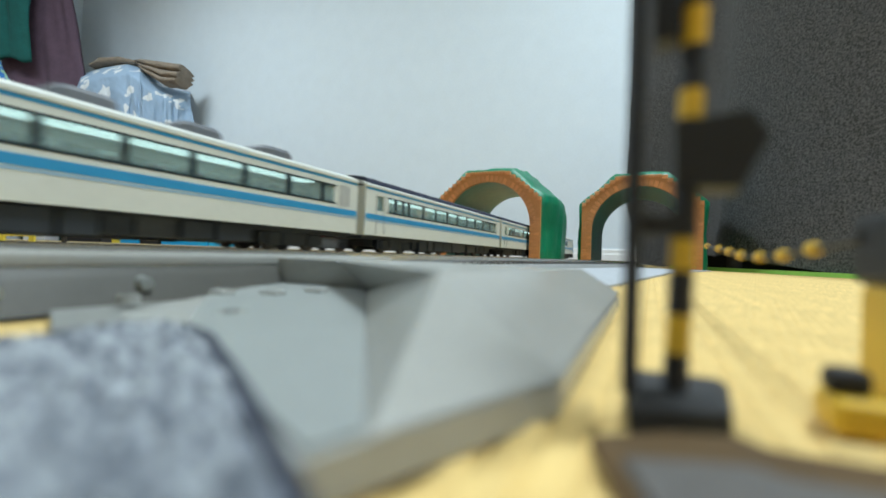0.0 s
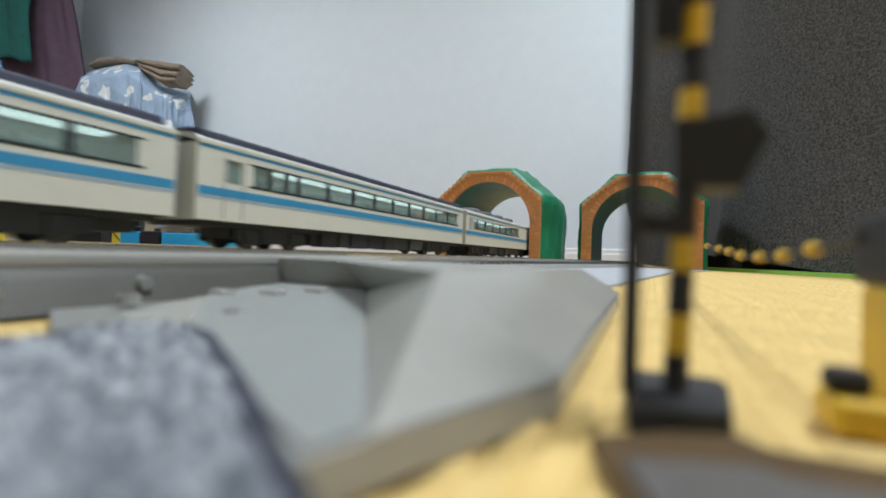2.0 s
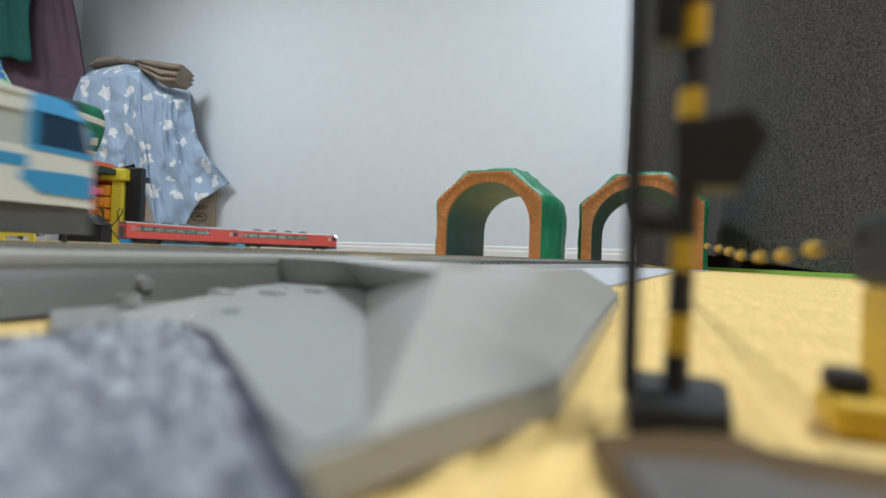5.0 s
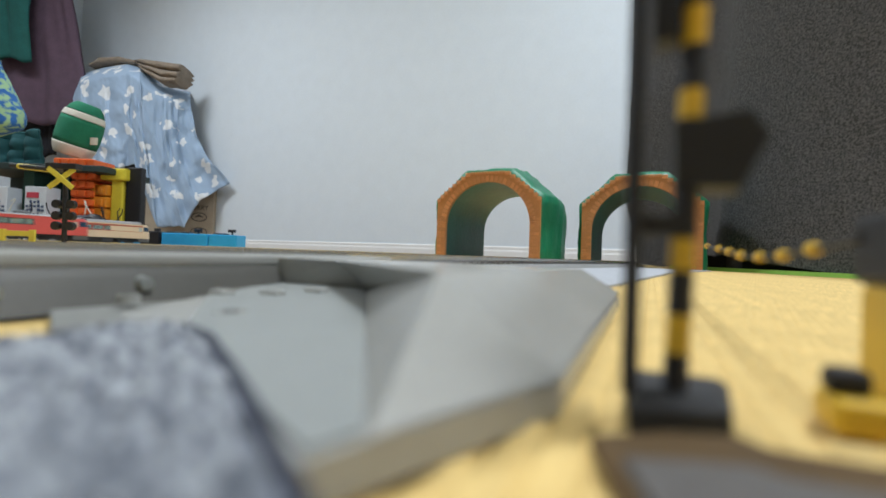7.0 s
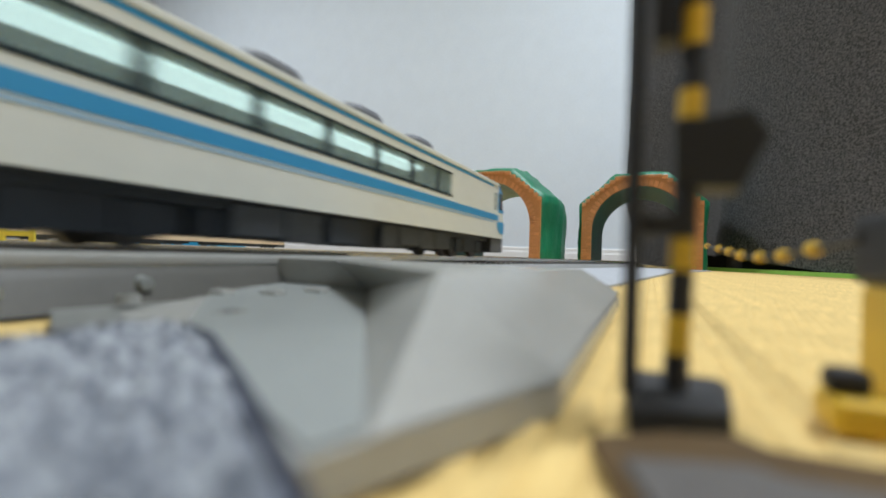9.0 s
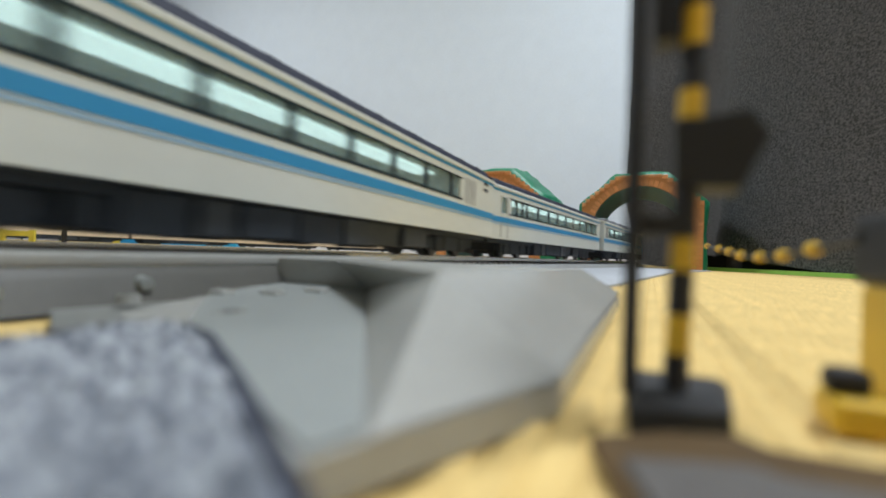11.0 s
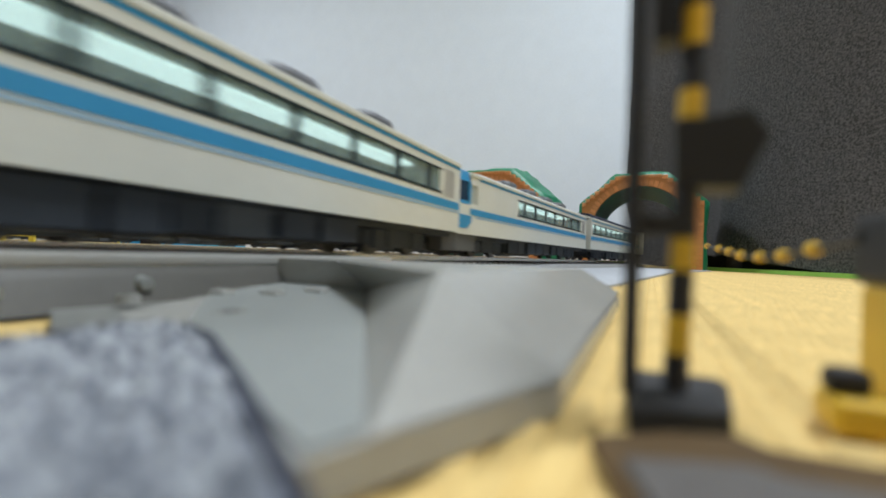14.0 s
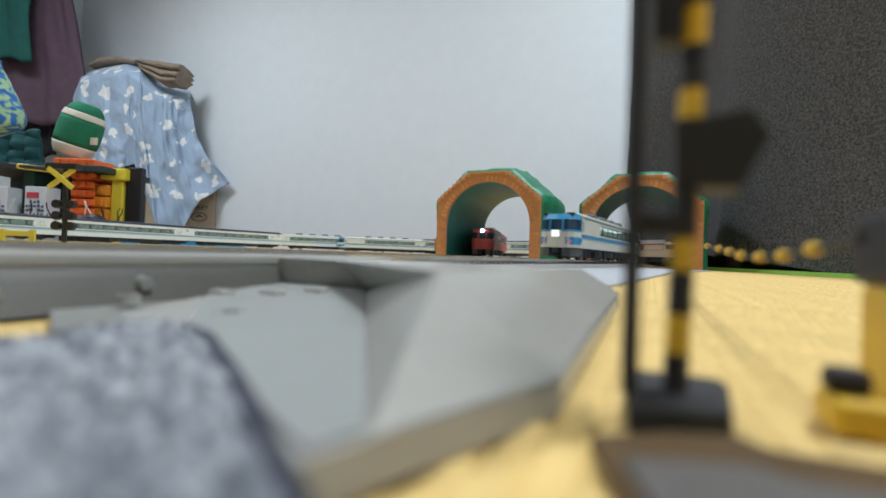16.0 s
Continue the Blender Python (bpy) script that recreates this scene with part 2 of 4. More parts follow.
def smooth_shift(xa, xb, ya, yb, n):
    return [(xa + (xb - xa) * (3 * u * u - 2 * u ** 3), ya + (yb - ya) * u) for u in (i / n for i in range(n + 1))]


XB, XA, XR, XC, XD = -0.0975, -0.1745, -0.2515, -0.986, -1.063
SOUTH = -4.0
PATH_B = [(XB, SOUTH), (XB, 0.20)] + smooth_shift(XB, -0.03, 0.20, 0.82, 24)[1:] + arc(-0.508, 0.82, 0.478, 0, 180, 48)[1:] + [(XC, -2.4)]
PATH_A = [(XA, 1.6), (XA, SOUTH)]
RING = (0.3675, 0.92)          # the inner loop: radius of its ends and length of its straights
PATH_R = [(XR, 0.70 - RING[1]), (XR, 0.70)] + arc(-0.619, 0.70, RING[0], 0, 180, 40)[1:] + arc(-0.619, 0.70 - RING[1], RING[0], 180, 360, 40)
PATH_D = [(XD, SOUTH), (XD, 0.76)] + arc(-0.483, 0.76, 0.58, 180, 0, 52)[1:] + [(0.097, -0.5)]


class Way:
    """A path in plan, measured along its length from a chosen start."""

    def __init__(self, pts, ring=False):
        self.p, self.ring = np.array(pts), ring
        self.s = np.concatenate(([0], np.cumsum(np.hypot(*np.diff(self.p, axis=0).T))))

    def at(self, s):
        if self.ring:
            s = s % self.s[-1]
        return Vector((float(np.interp(s, self.s, self.p[:, 0])), float(np.interp(s, self.s, self.p[:, 1]))))


def track(pts, label, smin, smax, step=0.02, ring=False):
    w = Way(pts, ring)
    t = thing("railway_track", label, "track", group="model railway tracks")
    ss = np.arange(smin, smax, step)
    sec = []
    for s in ss:
        p, d = w.at(s), (w.at(s + 0.004) - w.at(s - 0.004)).normalized()
        sec.append((p, Vector((d.y, -d.x))))

    def swept(prof):
        bm = bmesh.new()
        loft(bm, [[((p.x + n.x * u * MM) * 1000, (p.y + n.y * u * MM) * 1000, z) for u, z in prof] for p, n in sec])
        return bm

    part("roadbed", swept([(-21, 0.2), (-16, 5.2), (16, 5.2), (21, 0.2)]), BALLAST, t, "grey ballast roadbed")
    for c in (-8.25, 8.25):
        part("rail", swept([(c - 1.2, 6.2), (c - 0.4, 6.9), (c - 0.5, 9), (c + 0.5, 9), (c + 0.4, 6.9), (c + 1.2, 6.2)]), RAIL, t, "nickel-silver rail")
    bm = bmesh.new()
    for s in np.arange(smin, smax - 0.01, 0.0085):
        p, d = w.at(s), (w.at(s + 0.004) - w.at(s - 0.004)).normalized()
        n = Vector((d.y, -d.x))
        q = [((p + n * a * MM + d * b * MM) * 1000).to_tuple() for a, b in ((-15, -1.4), (15, -1.4), (15, 1.4), (-15, 1.4))]
        prism(bm, q, 5.0, 6.3)
    tagged(part("sleepers", bm, SLEEPER, t), kind="stuff")
    return t


# ---- trains ----
SIDE_DOME = dict(door=[], ribs=(8, 16), strip=21, win=[(20.5, 28.5), (31, 52), (55, 77), (79.5, 100.5), (103, 124), (126.5, 147), (149.5, 168.5), (170.5, 182)], dark=(19, 183), cabwin=[(239.2, 246.2)])
SIDE_LONG = dict(door=[], ribs=(220, 232), win=[(5.5, 16), (18.5, 37.5)] + [(40.5 + 23.6 * i, 61.5 + 23.6 * i) for i in range(7)] + [(206, 214)], dark=(4, 216), cabwin=[], vents=True)
SIDE_DOOR = dict(door=[(13, 20)], win=[(26, 34.5), (36.5, 44.5), (46.5, 52.5)] + [(54.5 + 21.8 * i, 74 + 21.8 * i) for i in range(8)] + [(229, 247)], dark=(24, 249), cabwin=[], strip=55)
WHITE_SET = dict(body=CREAM, line=SKY_BLUE, thin=PALE_BLUE, upper=SKY_BLUE, dome_roof=ROOF_PALE, long_roof=ROOF_GREY)
FAR_SET = dict(body=MINT, line=TEAL_LINE, thin=PALE_BLUE, upper=None, dome_roof=ROOF_PALE, long_roof=ROOF_GREY)
RED_SET = dict(body=RED, line=None, thin=None, upper=None, dome_roof=ROOF_SILVER, long_roof=DOME)
BEIGE_SET = dict(body=BEIGE, line=None, thin=None, upper=None, dome_roof=ROOF_SILVER, long_roof=ROOF_SILVER, band=MAROON)


def rail_car(name, label, cfg, side, cab=False, domes=False, led=False, group="cars"):
    """A coach, 260 mm over the body, plain end at -y, cab (if any) at +y, rail head at z = 0."""
    car = thing(name, label, "train car", group=group)
    body, w = cfg["body"], 18.0
    end = 247 if cab else 260
    Y = lambda u: u - 130.0
    spans = sorted(side["win"] + side["door"] + side["cabwin"])
    # side walls, one at a time, with the window openings left free
    for sx in (-1, 1):
        bm = bmesh.new()
        xa, xb = sorted((sx * 17.0, sx * w))
        box(bm, xa, xb, Y(0), Y(end), 11.2, 26.8)
        box(bm, xa, xb, Y(0), Y(end), 36.4, 41.2)
        solid = [0.0] + [v for s in spans for v in s] + [end]
        for a, b in zip(solid[0::2], solid[1::2]):
            if b - a > 0.2 and not (a >= side["dark"][0] and b <= side["dark"][1]):
                box(bm, xa, xb, Y(a), Y(b), 26.8, 36.4)
        part("side_wall", bm, body, car)
        bm = bmesh.new()
        xa, xb = sorted((sx * 16.9, sx * 17.75))
        for a, b in zip(solid[0::2], solid[1::2]):
            if a >= side["dark"][0] and b <= side["dark"][1]:
                box(bm, xa, xb, Y(a), Y(b), 26.8, 36.4)
        xa, xb = sorted((sx * 17.9, sx * 18.12))
        box(bm, xa, xb, Y(side["dark"][0]), Y(side["dark"][1]), 26.3, 27.3)
        box(bm, xa, xb, Y(side["dark"][0]), Y(side["dark"][1]), 36.0, 36.8)
        part("window_band", bm, cfg.get("band", BAND), car, "maroon window band" if cfg.get("band") else "black window surround")
        for a, b in spans:
            part("window", B((*sorted((sx * 17.2, sx * 17.5)), Y(a) - 0.3, Y(b) + 0.3, 26.7, 36.5)), CAB_PANE if (a, b) in side["cabwin"] else GLASS, car)
        xa, xb = sorted((sx * 17.8, sx * 18.15))
        if cfg["line"]:
            part("blue_stripe", B((xa, xb, Y(0.6), Y(end - (0.6 if not cab else 0)), 21.0, 24.3)), cfg["line"], car, "broad blue stripe")
        if cfg["thin"]:
            part("thin_stripe", B((xa, xb, Y(0.6), Y(end - (6 if cab else 0.6)), 19.8, 20.5)), cfg["thin"], car)
        if cfg["upper"]:
            part("upper_stripe", B((xa, xb, Y(0.6), Y(end - (10 if cab else 0.6)), 39.3, 40.5)), cfg["upper"], car)
        if cfg.get("band"):
            part("maroon_stripe", B((xa, xb, Y(0.6), Y(end), 25.5, 26.4)), cfg["band"], car)
            part("maroon_stripe", B((xa, xb, Y(0.6), Y(end), 36.8, 39.4)), cfg["band"], car)
        part("gutter", B((*sorted((sx * 17.6, sx * 18.5)), Y(0), Y(end), 40.9, 42.2)), body, car)
        # added backing panels, so cab and door panes look pale instead of dark
        for a, b in side["cabwin"] + side["door"]:
            part("pane_backing", B((*sorted((sx * 16.2, sx * 16.7)), Y(a) - 2, Y(b) + 2, 24, 38)), INSIDE, car, "added pale panel that lightens the window")
        if side.get("ribs"):
            a, b = side["ribs"]
            for i in range(5):
                u = a + (b - a) * i / 4
                part("door_rib", B((*sorted((sx * 17.8, sx * 18.3)), Y(u) - 0.35, Y(u) + 0.35, 25.6, 37.5)), ROOF_SILVER, car)
        if side.get("vents"):
            for z in (34.6, 37.8):
                part("vent", B((*sorted((sx * 17.8, sx * 18.2)), Y(244), Y(250), z, z + 1.5)), UNDER, car, "small dark vent")
        for a, b in side["door"]:
            part("door_seam", B((xa, xb, Y(a) - 1.2, Y(a) - 0.9, 12, 37), (xa, xb, Y(b) + 0.9, Y(b) + 1.2, 12, 37)), UNDER_GREY, car)
    # roof
    prof = [(18.2, 41.3), (17.3, 42.9), (15, 44.2), (10, 45.2), (0, 45.7), (-10, 45.2), (-15, 44.2), (-17.3, 42.9), (-18.2, 41.3), (-16.8, 41.2), (-9, 43.8), (9, 43.8), (16.8, 41.2)]
    bm = bmesh.new()
    secs = [[(x, Y(0), z) for x, z in prof], [(x, Y(end - 14), z) for x, z in prof]]
    secs.append([(x * 0.97, Y(end), 41.2 + (z - 41.2) * (0.55 if cab else 1.0)) for x, z in prof])
    loft(bm, secs)
    part("roof", bm, body if cfg is WHITE_SET else (cfg["dome_roof"] if domes else cfg["long_roof"]), car, smooth=False)
    if domes:
        for u in (52, 92, 132, 172):
            bm = bmesh.new()
            r = [[(x, Y(u + y), 44 + z) for x, y in ((-8, -9), (8, -9), (10, -6), (10, 6), (8, 9), (-8, 9), (-10, 6), (-10, -6))] for z in (0,)]
            for k, z in ((1.0, 4.2), (0.88, 5.9), (0.6, 6.6)):
                r.append([(x * k, Y(u) + (y - Y(u)) * k, 44 + z) for x, y, _ in r[0]])
            loft(bm, r)
            part("roof_unit", bm, DOME, car, "grey rounded roof cooler")
        bm = bmesh.new()
        box(bm, -7, 7, Y(196), Y(226), 44, 47.2, chamfer=0.8)
        part("roof_box", bm, ROOF_PALE, car, "pale roof radiator box")
    else:
        bm = bmesh.new()
        hood = ((-16.4, 43.2), (-15.6, 45.9), (-13.6, 47.2), (-6, 48.2), (6, 48.2), (13.6, 47.2), (15.6, 45.9), (16.4, 43.2))
        loft(bm, [[(x, y, z) for x, z in hood] for y in (Y(3), Y(end - 4))])
        part("roof_cover", bm, cfg["long_roof"], car, "dark grey long roof cover")
        bm = bmesh.new()
        loft(bm, [[(x * 1.008, y, z + 0.22) for x, z in hood] for y in (-0.5, 0.5)])
        rib = finish(bm, "roof_rib", cfg["long_roof"])
        for i in range(11):
            ro = new("roof_rib", rib)
            ro.parent = car
            ro.location.y = Y(14.5 + i * 23) * MM
    # floor, seats, lights inside
    part("floor_pan", B((-17, 17, Y(1), Y(end - 1), 10.8, 12.2)), UNDER, car)
    bm = bmesh.new()
    for i in range(9 if domes else 11):
        u = 34 + i * (16.5 if domes else 19.5)
        for sx in (-1, 1):
            box(bm, *sorted((sx * 4, sx * 14.5)), Y(u), Y(u) + 2.6, 12.2, 30.5)
            box(bm, *sorted((sx * 4, sx * 14.5)), Y(u), Y(u) + 8, 12.2, 20)
    part("seats", bm, SEAT, car, "teal seat rows")
    part("interior_ceiling", B((-16.8, 16.8, Y(1), Y(end - 1), 39.6, 40.2)), INSIDE, car)
    part("light_strip", B((-4.6, 4.6, Y(side.get("strip", side["dark"][0] + 3)), Y(side["dark"][1] - 3), 38.4, 39.5)), STRIP, car, "glowing white interior light strip")
    # plain end with gangway
    part("end_wall", B((-17.9, 17.9, Y(-0.1), Y(1.0), 11, 41)), body, car)
    part("gangway", B((-6.5, 6.5, Y(-3.0), Y(-0.1), 12, 36), chamfer=0.6), ROOF_GREY if not cab else UNDER_GREY, car, "grey gangway bellows")
    if not cab:
        part("end_wall", B((-17.9, 17.9, Y(end - 1.0), Y(end + 0.1), 11, 41)), body, car)
        part("gangway", B((-6.5, 6.5, Y(end + 0.1), Y(end + 3.0), 12, 36), chamfer=0.6), ROOF_GREY, car, "grey gangway bellows")
    else:
        # the cab: rounded corners, raked window band
        pl = lambda k, dy: [(-17.9 * k, Y(end)), (-17.6 * k, Y(end) + 10.5 + dy), (-15.9 * k, Y(end) + 15.7 + dy), (-11 * k, Y(end) + 19.0 + dy), (0, Y(end) + 20.6 + dy), (11 * k, Y(end) + 19.0 + dy), (15.9 * k, Y(end) + 15.7 + dy), (17.6 * k, Y(end) + 10.5 + dy), (17.9 * k, Y(end))]
        def slab(z0, z1, d0, d1, k0=1.0, k1=1.0):
            bm = bmesh.new()
            loft(bm, [[(x, y, z0) for x, y in pl(k0, d0)], [(x, y, z1) for x, y in pl(k1, d1)]])
            return bm
        part("nose_panel", slab(11.2, 27.6, 0.4, 0.0), body, car)
        part("windscreen", slab(27.6, 37.4, -0.3, -2.2, 0.99, 0.97), mat_screen, car, "dark windscreen band")
        part("nose_brow", slab(37.4, 42.8, -2.0, -4.5, 0.985, 0.9), cfg["line"] or cfg["body"], car, "blue brow over the windscreen")
        if cfg["line"]:
            part("windscreen_sill", slab(26.0, 27.8, 0.45, 0.3, 1.006, 1.006), cfg["line"], car, "blue sill under the windscreen")
        pill = bmesh.new()
        for x in (-6, 6):
            box(pill, x - 0.6, x + 0.6, Y(end) + 17.4, Y(end) + 20.2, 27.4, 37.4)
        for sx in (-1, 1):
            box(pill, *sorted((sx * 16.6, sx * 18.05)), Y(end) - 0.5, Y(end) + 1.8, 27.4, 37.5)
        part("windscreen_post", pill, cfg["line"] or body, car)
        if cfg["line"]:
            for sx in (-1, 1):
                bm = bmesh.new()
                o = [(sx * 18.1, Y(end) - 1.5), (sx * 18.1, Y(end) + 3.0), (sx * 17.9, Y(end) + 11.2), (sx * 16.2, Y(end) + 16.4), (sx * 9, Y(end) + 20.1)]
                i = [(x * 0.95, y - 1.2) for x, y in o]
                loft(bm, [[(x, y, z) for (x, y), z in zip(o + i[::-1], zs)] for zs in ([17.4, 14.2, 14.0, 14.0, 14.0, 14.0, 14.0, 14.0, 14.2, 17.4], [20.4, 20.6, 20.8, 20.8, 20.8, 20.8, 20.8, 20.8, 20.6, 20.4])])
                part("nose_patch", bm, cfg["line"], car, "blue corner patch")
                part("tail_lamp", B((*sorted((sx * 10.8, sx * 13.8)), Y(end) + 18.0, Y(end) + 19.8, 16.3, 18.2), chamfer=0.3), TAIL, car, "small pink tail lamp")
        if led:
            bm = bmesh.new()
            tube(bm, [(0, Y(end) + 15.6, 40.2), (0, Y(end) + 18.8, 40.2)], 2.2, 14)
            part("headlight", bm, LED, car, "glaring white headlight")
        else:
            part("headlight_case", B((-5, 5, Y(end) + 19.2, Y(end) + 21.2, 20.2, 27.4), chamfer=0.5), body, car)
            part("headlight", B((-3.6, 3.6, Y(end) + 21.0, Y(end) + 21.6, 21.2, 26.6), chamfer=0.2), HEAD, car, "glowing square headlight")
        bm = bmesh.new()
        for sx in (-1, 1):
            prism(bm, [(sx * 17, Y(end) - 8), (sx * 17, Y(end) + 12), (sx * 13, Y(end) + 18), (sx * 6, Y(end) + 19.6), (sx * 6, Y(end) - 2)], 3.0, 11.2)
        part("snow_plough", bm, SKIRT, car, "grey skirt under the nose")
        for sx in (-1, 1):
            part("roof_horn", B((*sorted((sx * 7.5, sx * 14.5)), Y(end) + 6.5, Y(end) + 14.5, 41.2, 44.0), chamfer=0.7), UNDER, car, "dark vent box above the cab")
        part("coupler", B((-3, 3, Y(end), Y(end) + 22, 6, 11), chamfer=0.6), UNDER, car)
    # underfloor
    part("underframe", B((-14.5, 14.5, Y(2), Y(end - 4), 9.0, 11.2)), UNDER, car)
    part("centre_beam", B((-9, 9, Y(22), Y(end - 8), 4.6, 9.0)), UNDER, car)
    part("engine_pan", B((-13, 13, Y(68), Y(190), 3.2, 9.0), chamfer=0.4), UNDER, car)
    rng = random.Random(5 if domes else 9)
    u = 74.0
    while u < 184:
        ln = rng.uniform(9, 21)
        for sx in (-1, 1):
            d = rng.uniform(2.4, 3.8)
            part("equipment_box", B((*sorted((sx * 7.5, sx * rng.uniform(14.5, 16.5))), Y(u), Y(u + ln - 1.6), d, 10.5), chamfer=0.35), UNDER_GREY if rng.random() < 0.55 else UNDER, car)
        u += ln
    for u in (44, 216):
        bogie = part("bogie", B((-11, 11, Y(u - 4), Y(u + 4), 4, 9), chamfer=0.25), UNDER, car, "dark bogie")
        for sx in (-1, 1):
            part("side_frame", B((*sorted((sx * 10.6, sx * 12.6)), Y(u - 21), Y(u + 21), 3.2, 8.6), *((*sorted((sx * 12.3, sx * 13.6)), Y(u + c - hw), Y(u + c + hw), lo, hi) for c, hw, lo, hi in ((-13, 4, 2.2, 8.8), (0, 8, 2.6, 9.6), (13, 4, 2.2, 8.8))), chamfer=0.25), UNDER, bogie)
        for dy in (-13, 13):
            for sx in (-1, 1):
                bm = bmesh.new()
                tube(bm, [(sx * 7.4, Y(u + dy), 5.3), (sx * 10.3, Y(u + dy), 5.3)], 5.25, 20)
                part("wheel", bm, STEEL, bogie)
    return car


def path_rows(way, s_at, flip, times):
    """Poses of one coach: s_at(t) is where its middle is along the way."""
    rows = []
    for t in times:
        s = s_at(t)
        a, b = way.at(s - 0.086), way.at(s + 0.086)
        d, c = b - a, (a + b) * 0.5
        rz = math.degrees(math.atan2(d.y, d.x)) - 90 + (180 if flip else 0)
        rows.append((t, pose(c.x, c.y, 0.009, 0, 0, rz)))
    return rows


TIMES = [round(0.2 * i, 2) for i in range(-1, 82)]
GO = []          # (coach, way, s0, speed, flip)
WAY_A, WAY_B, WAY_R, WAY_D = Way(PATH_A), Way(PATH_B), Way(PATH_R, True), Way(PATH_D)
PITCH = 0.268


def trains():
    dome = rail_car("train_car", "cream model train car with blue stripes and roof coolers", WHITE_SET, SIDE_DOME, cab=True, domes=True, group="cream and blue train cars")
    long = rail_car("train_car", "cream model train car with blue stripes and dark roof", WHITE_SET, SIDE_LONG, group="cream and blue train cars")
    door = rail_car("train_car", "cream model train car with dark roof and end door", WHITE_SET, SIDE_DOOR, group="cream and blue train cars")
    # the oncoming train on the middle track: its tail end stands at y = 1.0128 at t = 0, moving towards the lens
    first = {}

    def take(proto):
        if proto.name not in first:
            first[proto.name] = 1
            return proto
        return copy_thing(proto, pose(0, 0, 0))

    va, tail_a = 0.1882, 1.0128
    ya = 1.6
    for i, (proto, flip) in enumerate(((dome, True), (door, True), (door, True), (dome, True))):
        # lead car first; the way runs towards -y, so a cab at the tail looks back
        mid = tail_a - 0.130 - PITCH * (3 - i)
        GO.append((take(proto), WAY_A, ya - mid, va, i > 0))
    # the departing train on the near track: nose y at t = 8.2 is 0.0626
    for i, (proto, flip) in enumerate(((dome, False), (door, False), (long, False), (long, False), (dome, True), (dome, True))):
        GO.append((take(proto), WAY_B, -SOUTH - 0.135 - PITCH * i, None, flip))
    # the red railcars going round the inner loop
    red = rail_car("railcar", "vermilion model railcar with lit windows and white headlight", RED_SET, SIDE_DOME, cab=True, domes=True, led=True, group="vermilion railcars")
    vr, tail_r = 0.3, 0.0
    for i in range(2):
        GO.append((take(red), WAY_R, tail_r - PATH_R[0][1] + 0.13 + PITCH * i, vr, True))
    # the far train: white set pushing a beige set round the outer curve
    fcab = rail_car("train_car", "white model train car with roof coolers on the far curve", FAR_SET, SIDE_DOME, cab=True, domes=True, group="white train cars")
    flong = rail_car("train_car", "white model train car with dark roof on the far curve", FAR_SET, SIDE_LONG, group="white train cars")
    bcab = rail_car("train_car", "beige and maroon model train car with slanted nose", BEIGE_SET, SIDE_DOME, cab=True, group="beige train cars")
    blong = rail_car("train_car", "beige and maroon model train car with dark roof", BEIGE_SET, SIDE_LONG, group="beige train cars")
    sd, vd = FAR_NOSE, 0.1905
    for i, proto in enumerate((fcab, flong, flong, flong)):
        GO.append((take(proto), WAY_D, sd - vd * 15.4 - 0.134 - PITCH * i, vd, False))
    for i, proto in enumerate((blong, blong, blong, bcab)):
        GO.append((take(proto), WAY_D, sd - vd * 15.4 + 0.134 + PITCH * i, vd, False))




def nose_b(t):
    """How far the departing train's nose has come, speeding up a little."""
    return float(np.interp(t, [-1, 0, 8.2, 9.0, 11.4, 12.5, 13.5, 14.5, 15.0, 15.5, 16.0, 17.0], [-2.1, -1.865, 0.062, 0.256, 0.873, 1.148, 1.402, 1.653, 1.772, 1.897, 2.022, 2.27]))


FAR_NOSE = -SOUTH + 0.76 + 0.58 * radians(38)


def motions():
    for car, way, s0, v, flip in GO:
        walk(car, path_rows(way, (lambda t: s0 + v * t) if v else (lambda t: s0 + nose_b(t)), flip, TIMES))


# ---- toy tunnels ----
def arch(w_half, spring, crown, n=16, power=2.0):
    """Half-open arch outline from the left foot over the crown to the right foot (x, z)."""
    pts = [(-w_half, 0.0)]
    for i in range(n + 1):
        a = math.pi * (1 - i / n)
        pts.append((w_half * math.cos(a), spring + (crown - spring) * math.sin(a) ** (2 / power)))
    pts.append((w_half, 0.0))
    return pts


